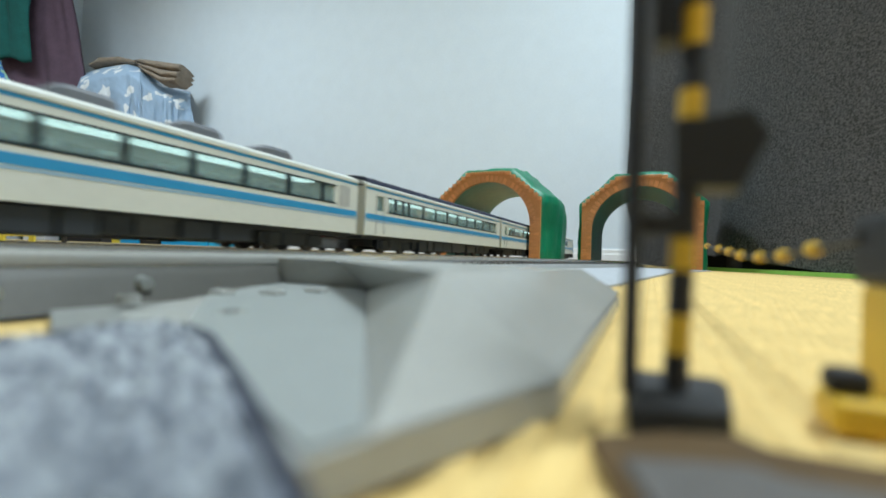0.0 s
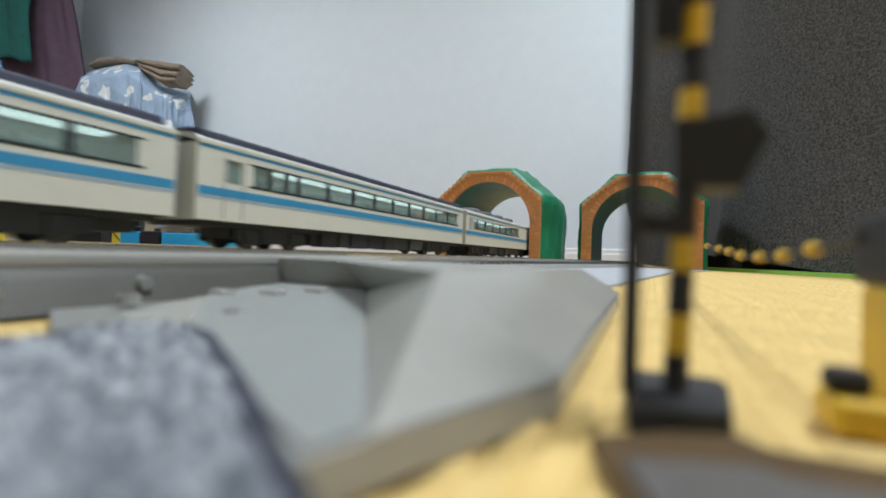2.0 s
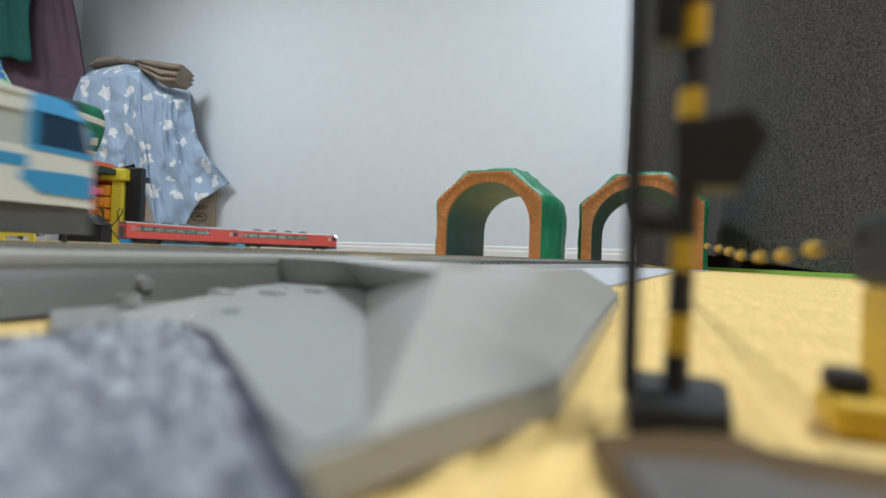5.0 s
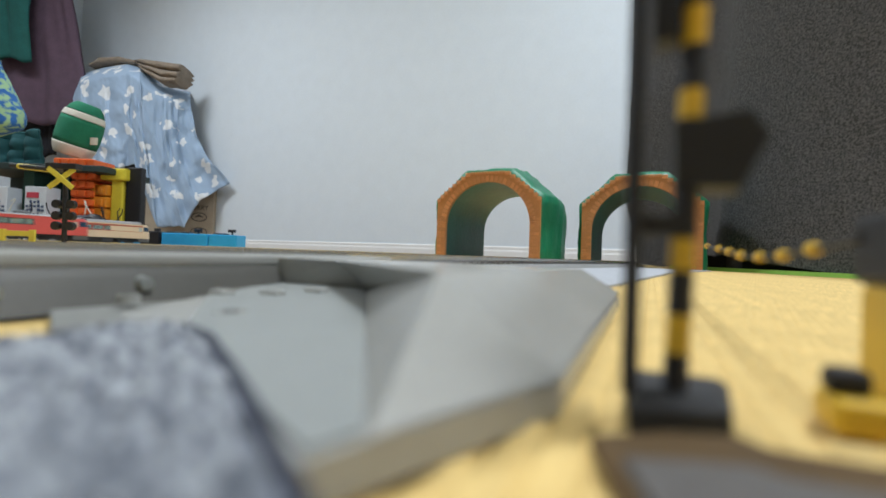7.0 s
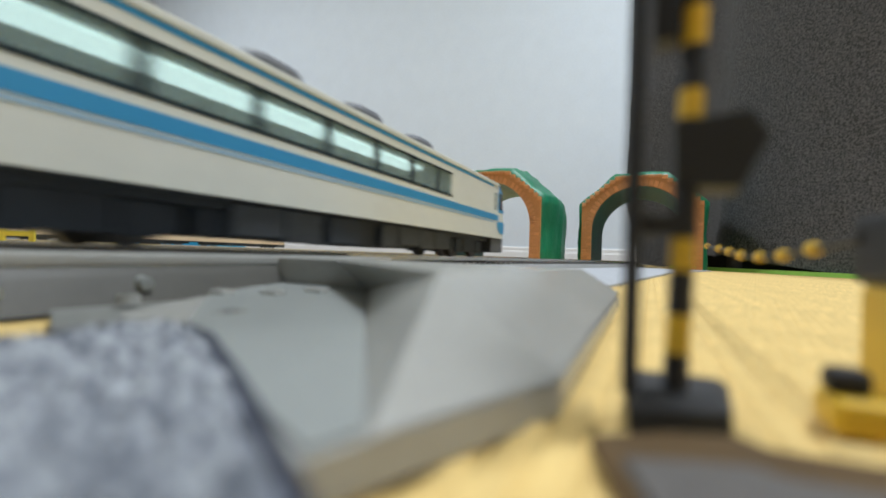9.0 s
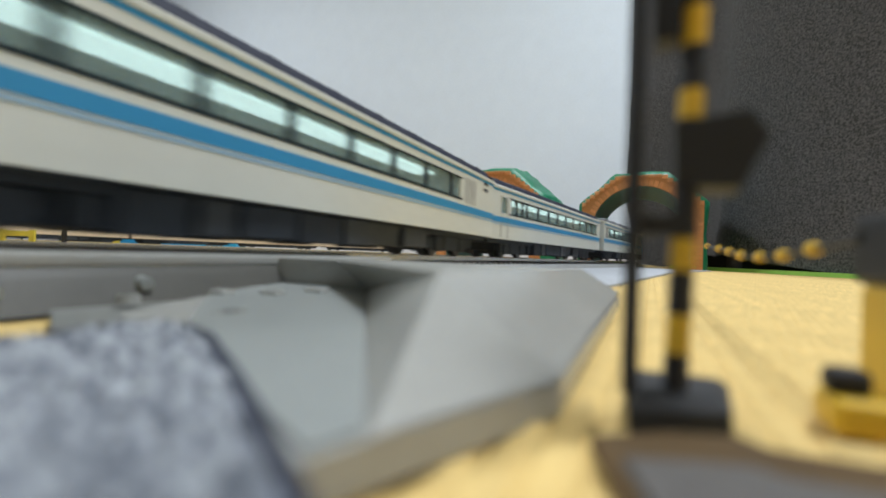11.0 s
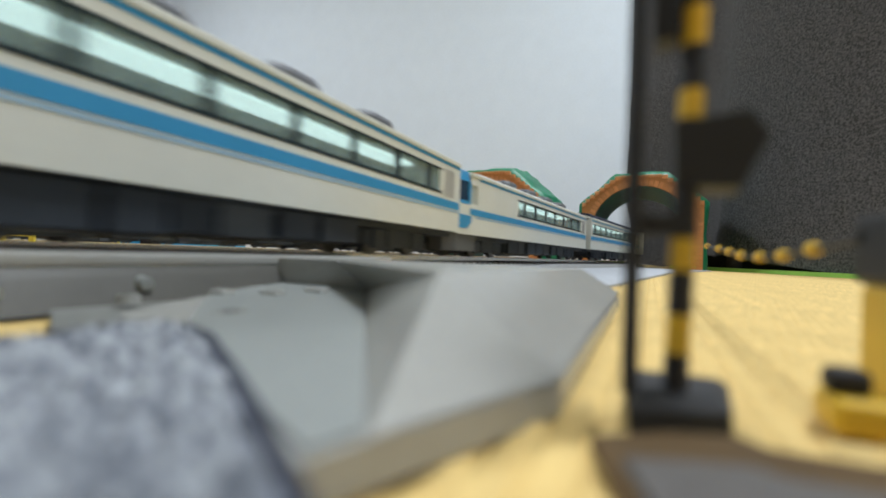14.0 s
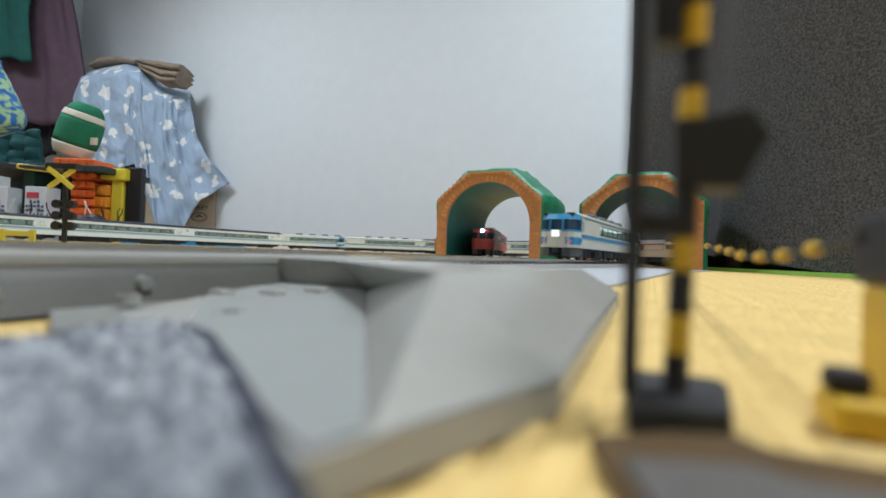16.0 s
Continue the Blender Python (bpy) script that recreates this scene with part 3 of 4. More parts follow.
def tunnel(m):
    t = thing("toy_tunnel", "toy tunnel with orange brick portal and green hill shell", "tunnel", m, group="toy tunnels")
    inner = arch(64.5, 54, 117.5, 24, 2.0)
    # stepped outline of the portal
    n = 8
    prof = [(-79, 0), (-79, 88)]
    for i in range(n):
        x, z = -79 + 52 * ((i + 1) / n) ** 1.12, 88 + 43 * ((i + 1) / n) ** 0.95
        prof += [(prof[-1][0], z), (x, z)]
    prof += [(-x2, z2) for x2, z2 in reversed(prof)]
    # portal slab between the inner arch and the stepped outline
    def outline_at(a, pts):
        d = Vector((math.cos(a), math.sin(a)))
        best = None
        for (x0, z0), (x1, z1) in zip(pts, pts[1:]):
            ax, az, bx, bz = x0, z0 - 40, x1, z1 - 40
            den = d.x * (bz - az) - d.y * (bx - ax)
            if abs(den) < 1e-9:
                continue
            r = (ax * (bz - az) - az * (bx - ax)) / den
            k = (ax * d.y - az * d.x) / den
            if r > 0 and -1e-6 <= k <= 1 + 1e-6 and (best is None or r > best):
                best = r
        return best
    angs = [radians(-26 + 232 * i / 96) for i in range(97)]
    bm = bmesh.new()
    fr = []
    for a in (radians(-26 + 232 * i / 300) for i in range(301)):
        ri, ro = outline_at(a, inner), outline_at(a, prof)
        if ri is None or ro is None:
            continue
        fr.append([(ri * math.cos(a), -4, 40 + ri * math.sin(a)), (ro * math.cos(a), -4, 40 + ro * math.sin(a)), (ro * math.cos(a), 2, 40 + ro * math.sin(a)), (ri * math.cos(a), 2, 40 + ri * math.sin(a))])
    loft(bm, fr)
    portal = part("portal", bm, MORTAR, t, "orange brick portal slab")
    # raised bricks: voussoirs round the arch, then courses in the legs and the stepped coping
    share = {}

    def brick(w, h, d, m2):
        key = (round(w, 1), round(h, 1), round(d, 1))
        if key not in share:
            share[key] = finish(B((-w / 2, w / 2, -d, 0, -h / 2, h / 2), chamfer=0.4), "brick", BRICK)
        ob = new("brick", share[key])
        ob.parent = portal
        ob.matrix_basis = m2

    for i in range(33):
        a = radians(14 + 152 * i / 32)
        ri = outline_at(a, inner)
        x, z = (ri + 4.6) * math.cos(a), 40 + (ri + 4.6) * math.sin(a)
        brick(8.4, 4.9, 0.7, Matrix.Translation((x * MM, -4 * MM, z * MM)) @ Matrix.Rotation(-a, 4, "Y"))
    for sx in (-1, 1):
        for r in range(13):
            z = 2.6 + r * 5.0
            xin = 71.5
            brick(13.6 if r % 2 else 7.4, 4.4, 0.7, Matrix.Translation((sx * (xin if r % 2 else xin + 3.0) * MM, -4 * MM, z * MM)))
            if not r % 2:
                brick(5.6, 4.4, 0.7, Matrix.Translation((sx * (xin - 4.2) * MM, -4 * MM, z * MM)))
        for i in range(n):
            xa, xb = (-79 + 52 * (q / n) ** 1.12 for q in (i, i + 1))
            z = 88 + 43 * ((i + 1) / n) ** 0.95
            brick(round(xb - xa, 1) - 0.3, 5.2, 2.6, Matrix.Translation((sx * (xa + xb) / 2 * MM, -3.2 * MM, (z - 2.3) * MM)))
    for i in range(6):
        brick(8.6, 3.6, 2.0, Matrix.Translation(((-22.5 + i * 9) * MM, -3.5 * MM, 130.5 * MM)))
    # green hill: outer skin swells and dips, lining inside
    bm = bmesh.new()
    sk = []
    depth = 168
    for j in range(15):
        y = depth * j / 14
        ring_o = []
        for a in angs[::2]:
            ro = outline_at(a, prof)
            x, z = ro * math.cos(a), 40 + ro * math.sin(a)
            k = 1.05 + 0.085 * math.sin(math.pi * min(1, j / 14)) + 0.045 * noise.noise(Vector((x * 0.03, y * 0.035, z * 0.03))) + 0.02 * noise.noise(Vector((x * 0.09, y * 0.09, z * 0.09 + 7)))
            ring_o.append((x * k, y + 2, max(0.0, 40 + (z - 40) * (k + 0.012))))
        ring_i = []
        for a in angs[::2]:
            ri = outline_at(a, inner) + 1.5
            ring_i.append((ri * math.cos(a), y + 2, max(0.0, 40 + ri * math.sin(a))))
        sk.append((ring_o, ring_i))
    rim0 = [(outline_at(a, prof) * 0.96 * math.cos(a), 0.5, max(0.0, 40 + outline_at(a, prof) * 0.96 * math.sin(a))) for a in angs[::2]]
    loft(bm, [rim0] + [o for o, _ in sk], closed=False)
    end = [[o for o, _ in sk][-1], [(x, y, z) for x, y, z in sk[-1][1]]]
    loft(bm, [end[0], end[1]], closed=False)
    part("hill_shell", bm, GREEN, t, "glossy moulded green hill shell", smooth=True)
    bm = bmesh.new()
    loft(bm, [i for _, i in sk], closed=False)
    part("lining", bm, GREEN_IN, t, "dark green tunnel lining", smooth=True)
    return t


# ---- level crossing in front of the lens ----
def crossing():
    c = thing("crossing_plate", "grey plastic level crossing ramp beside the track", "crossing ramp")
    bm = bmesh.new()
    prism(bm, [(-14, 8.5), (-11.2, 11.7), (-10.2, 14.8), (-4.9, 27.8), (-5.7, 99.7), (-50, 112), (-76, 70), (-52, 28)], 0.2, 2.3)
    part("base_plate", bm, PLATE, c, "thin grey base plate")
    bm = bmesh.new()
    v = [bm.verts.new(Vector(p) * MM) for p in ((-10.2, 14.9, 2.4), (-5.1, 27.7, 2.5), (-5.9, 99.3, 3.2), (-14.0, 102.8, 7.8), (-14.8, 30.6, 8.6), (-51.5, 72.5, 2.3), (-58, 71, 7.9), (-76, 71, 7.9), (-76, 103, 7.8), (-76, 71, 2.3), (-76, 103, 2.3), (-5.9, 103, 2.3))]
    for f in ((0, 1, 4), (1, 2, 3, 4), (0, 4, 5), (4, 6, 5), (4, 3, 8, 7, 6), (6, 7, 9, 5), (7, 8, 10, 9), (2, 11, 3), (3, 11, 10, 8)):
        bm.faces.new([v[i] for i in f])
    part("ramp", bm, PLATE, c, "faceted grey ramp up to the rails")
    # base plate left of the ramp, its dimmer light put into a darker grey
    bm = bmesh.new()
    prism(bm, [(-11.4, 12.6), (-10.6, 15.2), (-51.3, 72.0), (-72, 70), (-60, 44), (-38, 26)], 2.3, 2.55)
    part("apron", bm, PLATE_TONED, c, "smooth apron beside the ramp, toned for its dimmer light")
    part("deck", B((-89.5, -74.0, -120, 118, 6.2, 8.4), chamfer=0.6), PLATE, c, "grey deck strip beside the rail")
    # joint clips along the roadbed edge
    for x, y, r, h in ((-43.2, 34.7, 2.1, 2.6), (-64, 35.3, 1.5, 3.0)):
        bm = bmesh.new()
        tube(bm, [(x, y, 1.8), (x, y, h)], [r, r * 0.9], 16)
        part("clip", bm, PLATE, c, "round grey joint clip")
        bm = bmesh.new()
        tube(bm, [(x, y, h - 0.2), (x, y, h + 0.1)], r * 0.5, 12)
        part("clip_pin", bm, ROADBED_SHADE_PIN, c)
    for x, y in ((-55.1, 52.0), (-53.0, 60.0), (-60.5, 47)):
        part("lug", B((x - 1.9, x + 1.9, y - 1.2, y + 1.2, 2.2, 3.2), chamfer=0.4), PLATE, c)
    for y, z in ((42, 3.6), (24, 3.3)):
        bm = bmesh.new()
        tube(bm, [(-74, y, z), (-71.2, y, z)], [1.4, 1.1], 12)
        part("knob", bm, PLATE_TONED, c, "small grey moulded knob")
    # slope under the deck; its shade is put into the dark colour
    bm = bmesh.new()
    loft(bm, [[(-77, y, 0.2), (-77, y, 6.3), (-74.2, y, 6.3), (-73.2, y, 4.8), (-70.5, y, 0.2)] for y in (-80, 96)])
    part("edge_rail", bm, ROADBED_SHADE_PIN, c, "sloping roadbed edge, coloured dark for its shade")
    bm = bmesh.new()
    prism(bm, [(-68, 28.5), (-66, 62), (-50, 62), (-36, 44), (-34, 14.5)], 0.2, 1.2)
    part("side_panel", bm, mat("mid_grey_plastic", (0.20, 0.205, 0.19), 0.45, var=0.2, scale=200), c, "mid-grey flat panel")

    s = thing("crossing_signal", "black and yellow striped level crossing signal post", "crossing signal", pose(0, 0, 0))
    bm = bmesh.new()
    loft(bm, [[(x, y, z) for x, y in q] for q, z in (
        ([(-0.9, 27.3), (4.5, 29.7), (5.2, 36.4), (-1.4, 36.0)], 0.1), ([(-0.9, 27.3), (4.5, 29.7), (5.2, 36.4), (-1.4, 36.0)], 1.5), ([(-0.7, 28.2), (3.8, 30.5), (4.3, 35.8), (-1.1, 35.2)], 2.05))])
    part("base", bm, mat("dark_grey_base", (0.035, 0.035, 0.036), 0.85, var=0.15, scale=300), s, "black base block")
    top, bot = Vector((2.35, 31.0, 34.0)), Vector((1.6, 30.8, 2.8))
    cuts = [1.8, 4.4, 6.8, 9.5, 11.5, 14.0, 18.9, 20.7, 23.5, 25.9, 28.5, 31, 34]
    for i, (a, b) in enumerate(zip(cuts, cuts[1:])):
        bm = bmesh.new()
        pa, pb = (bot.lerp(top, (z - 2.8) / 31.2) for z in (a, b))
        tube(bm, [pa, pb], 0.70, 14)
        part("post_stripe", bm, YELLOW if i in (1, 3, 6, 8, 10) else BLACK, s)
    bm = bmesh.new()
    tube(bm, [(-0.98, 29.6, 1.9), (-1.1, 29.6, 34.0)], 0.5, 10)
    part("cable_post", bm, BLACK, s, "thin black rod")
    bm = bmesh.new()
    loft(bm, [[(x, y, z) for x, z in ((1.2, 14.6), (4.6, 14.4), (5.9, 17.3), (5.0, 18.9), (1.1, 18.5))] for y in (29.7, 32.6)])
    part("lamp_hood", bm, BLACK, s, "black lamp housing")
    part("upper_box", B((-0.2, 1.4, 29.8, 32.0, 23.8, 29.0), chamfer=0.2), BLACK, s)
    part("bracket", B((-1.0, 1.6, 30.2, 31.0, 11.7, 12.9), (-1.0, 1.6, 30.2, 31.0, 27.6, 28.6)), BLACK, s)

    g = thing("crossing_gate", "yellow crossing gate machine with striped bar", "crossing gate")
    part("housing", B((14.2, 20.0, 36.0, 43.0, 0.1, 8.9), chamfer=0.5), YELLOW, g, "yellow gate housing")
    part("motor_box", B((14.0, 21.0, 36.5, 44.0, 8.9, 14.0), chamfer=0.6), BLACK, g, "black motor box")
    part("foot", B((10.0, 14.2, 33.0, 37.2, 0.1, 2.3), chamfer=0.5), YELLOW, g)
    part("hinge", B((10.0, 12.2, 34.2, 36.2, 2.3, 3.9), chamfer=0.5), BLACK, g)
    arm_pts = [(14.0, 42, 12.2), (13.5, 50.8, 11.7), (13.2, 59.5, 11.2), (12.7, 68.1, 11.1), (12.7, 81.4, 11.5), (13.0, 94.8, 12.4), (13.4, 111.7, 13.4), (13.7, 137.0, 14.8)]
    dense = []
    for a, b in zip(arm_pts, arm_pts[1:]):
        dense += [Vector(a).lerp(Vector(b), k / 4) for k in range(4)]
    dense.append(Vector(arm_pts[-1]))
    bm = bmesh.new()
    tube(bm, dense, 0.3, 8)
    part("bar", bm, BLACK, g, "thin black gate bar")
    for c0 in arm_pts[1:]:
        bm = bmesh.new()
        k = 0.5 + c0[1] / 105
        tube(bm, [(c0[0], c0[1] - 1.0 * k, c0[2]), (c0[0], c0[1] - 0.6 * k, c0[2]), (c0[0], c0[1] + 0.6 * k, c0[2]), (c0[0], c0[1] + 1.0 * k, c0[2])], [0.42, 0.66, 0.66, 0.42], 12)
        part("bar_sleeve", bm, YELLOW, g, "yellow sleeve on the bar")
    q = thing("ground_plate", "thin grey-brown base plate lying on the mat", "plate")
    bm = bmesh.new()
    prism(bm, [(-0.9, 21.6), (2.0, 22.8), (4.3, 23.6), (5.6, 23.0), (9.6, 23.6), (20, 26.5), (26, 18), (4, 8), (0.2, 18.4)], 0.72, 1.1)
    part("plate_top", bm, mat("grey_plate", (0.10, 0.092, 0.085), 0.6, var=0.25, scale=600), q)
    # flat brown strip painting the shade between the signal base and the plate
    bm = bmesh.new()
    prism(bm, [(-2.6, 24.4), (1.2, 27.2), (4.6, 28.4), (5.8, 27.3), (9.9, 27.6), (21, 30.0), (26, 18), (4, 8), (-0.6, 18.2)], 0.1, 0.72)
    part("plate_shade", bm, mat("brown_shade", (0.085, 0.048, 0.013), 0.8, var=0.2, scale=300), q, "brown strip coloured as the shade beyond the plate")


# ---- mottled pad under the phone ----
def pad():
    p = thing("fabric_pad", "mottled blue-white fabric pad with dark piped edge", "pad")
    rim = [(-92, -30), (-52, -2), (-38.2, 10.2), (-37.4, 14.8), (-38.2, 18.2), (-38.3, 21.0), (-36.4, 23.0), (-33.4, 23.2), (-29.6, 22.0), (-25.2, 19.4), (-21.3, 17.2), (-15.8, 13.8), (-11.6, 11.1), (-8.8, 9.4), (-2, 4.5), (-20, -40), (-70, -60)]
    bm = bmesh.new()
    prism(bm, rim, 2.45, 3.2)
    part("pad_body", bm, blotch("mottled_cloth", (0.14, 0.155, 0.19), (0.32, 0.34, 0.38), 500, 0.36, 0.64, 0.9, 0.6, detail=2.0), p)
    bm = bmesh.new()
    tube(bm, [(x, y, 3.2) for x, y in rim[1:15]], 0.38, 8)
    part("piping", bm, mat("navy_piping", (0.02, 0.025, 0.045), 0.8, var=0.2, scale=600), p, "dark navy piping")
    # looped pile: small soft tufts, each its own tone
    pile = blotch("looped_pile", (0.11, 0.123, 0.155), (0.45, 0.475, 0.50), 1.0, 0.0, 1.0, 0.95, 0.3)
    nt = pile.node_tree
    geo, span = nt.nodes.new("ShaderNodeNewGeometry"), [n for n in nt.nodes if n.type == "MAP_RANGE"][0]
    nt.links.new(geo.outputs["Random Per Island"], span.inputs["Value"])
    rng = random.Random(11)
    inside = lambda x, y: sum((ya > y) != (yb > y) and x < (xb - xa) * (y - ya) / (yb - ya) + xa for (xa, ya), (xb, yb) in zip(rim, rim[1:] + rim[:1])) % 2
    bm = bmesh.new()
    for i in range(62):
        for j in range(48):
            x, y = -42 + i * 0.68 + rng.uniform(-0.25, 0.25), -6 + j * 0.62 + rng.uniform(-0.25, 0.25)
            if all(inside(x + dx, y + dy) for dx, dy in ((0.9, 0), (-0.9, 0), (0, 0.9), (0, -0.9))):
                r, h = rng.uniform(0.30, 0.52), rng.uniform(0.35, 0.8)
                tube(bm, [(x, y, 3.15), (x, y, 3.2 + h * 0.5), (x, y, 3.2 + h)], [r, r * 0.95, r * 0.4], 6)
    tagged(part("looped_surface", bm, pile, p, "mottled blue-white looped pile", smooth=True), kind="stuff")
    b = thing("paper_sheet", "pale grey sheet lying under the curve", "sheet")
    bm = bmesh.new()
    prism(bm, [(-70, 300), (-12.5, 160), (18, 430), (70, 640), (-70, 640)], 0.3, 1.4)
    part("sheet", bm, mat("grey_sheet", (0.42, 0.44, 0.47), 0.8, var=0.12, scale=120, bump=0.4, bscale=900), b)


# ---- grey fleece-covered sofa ----
def sofa():
    plan = [(700, 120), (450, 352), (300, 505), (196, 622), (130, 715), (92, 800), (98, 900), (92, 1010), (30, 1100), (-72, 1185), (-84, 1235), (-30, 1320), (120, 1420), (500, 1480)]
    pts = []
    for a, b in zip(plan, plan[1:]):
        m = max(2, int(math.dist(a, b) / 22))
        pts += [(a[0] + (b[0] - a[0]) * k / m, a[1] + (b[1] - a[1]) * k / m) for k in range(m)]
    for _ in range(3):
        pts = [pts[0]] + [((p[0] + 2 * q[0] + r[0]) / 4, (p[1] + 2 * q[1] + r[1]) / 4) for p, q, r in zip(pts, pts[1:], pts[2:])] + [pts[-1]]
    s = thing("sofa", "sofa covered with a dark grey fleece throw", "sofa")
    bm = bmesh.new()
    rings = []
    for j in range(31):
        z = 24 + 700 * (j / 30) ** 1.15
        ring = []
        for i, (x, y) in enumerate(pts):
            lean = 26 * (j / 30) + 10 * math.sin(j / 30 * 3.1)
            wob = 9 * noise.noise(Vector((x * 0.006, y * 0.006, z * 0.004))) + 3 * noise.noise(Vector((x * 0.03, y * 0.03, z * 0.02)))
            drop = 21 * min(1.0, max(0.0, (790 - y) / 165)) + 23 * min(1.0, max(0.0, (y - 960) / 100))
            hem = 8 * noise.noise(Vector((x * 0.01, y * 0.01, 3))) * (y > 700) - drop if j == 0 else 0
            tuck = 48 * max(0.0, 1 - z / 170) * min(1.0, max(0.0, (y - 1020) / 130))
            ring.append((x + tuck + (lean + wob) * 0.75, y + (lean + wob) * 0.5, z + hem))
        rings.append(ring)
    rings.append([(x * 0.5 + 300, y * 0.6 + 340, 770) for x, y, z in rings[-1]])
    loft(bm, rings, closed=False)
    part("fleece_throw", bm, FLEECE, s, "dark grey fleece throw", smooth=True)
    bm = bmesh.new()
    prism(bm, [(720, 180), (220, 660), (130, 815), (135, 1015), (40, 1210), (140, 1400), (700, 1450)], -21, 400)
    part("sofa_base", bm, mat("sofa_base_dark", (0.02, 0.021, 0.02), 0.8, var=0.2, scale=60), s, "dark sofa base")


# ---- things along the far wall ----
def far_thing(name, label, category, depth, group="", k=1.0):
    """A thing that stands turned as the lens looks: local x to the side, y away, measured at that depth in mm."""
    return thing(name, label, category, pose(-math.sin(YAW) * depth * k * MM, math.cos(YAW) * depth * k * MM, 0, 0, 0, math.degrees(YAW)) @ Matrix.Scale(k, 4), group)


def leaf_print():
    """Blue cotton with ragged white leaf shapes."""
    m = blotch("blue_printed_cotton", (0.70, 0.72, 0.73), (0.31, 0.41, 0.54), 9.0, 0.20, 0.215, 0.85, 0.3, cell=True)
    nt = m.node_tree
    vor = [n for n in nt.nodes if n.type == "TEX_VORONOI"][0]
    co, nz, mp = nt.nodes.new("ShaderNodeTexCoord"), nt.nodes.new("ShaderNodeTexNoise"), nt.nodes.new("ShaderNodeVectorMath")
    vor.voronoi_dimensions = "2D"
    nz.inputs["Scale"].default_value, nz.inputs["Detail"].default_value = 21.0, 2.0
    mp.operation = "MULTIPLY_ADD"
    mp.inputs[1].default_value = (0.10, 0.10, 0.10)
    flat = nt.nodes.new("ShaderNodeMapping")
    flat.inputs["Scale"].default_value = (1.25, 1.0, 1.0)
    flat.inputs["Rotation"].default_value = (radians(90), 0.0, 0.0)
    nt.links.new(co.outputs["Object"], nz.inputs["Vector"])
    nt.links.new(nz.outputs["Color"], mp.inputs[0])
    nt.links.new(co.outputs["Object"], mp.inputs[2])
    nt.links.new(mp.outputs[0], flat.inputs["Vector"])
    nt.links.new(flat.outputs[0], vor.inputs["Vector"])
    return m


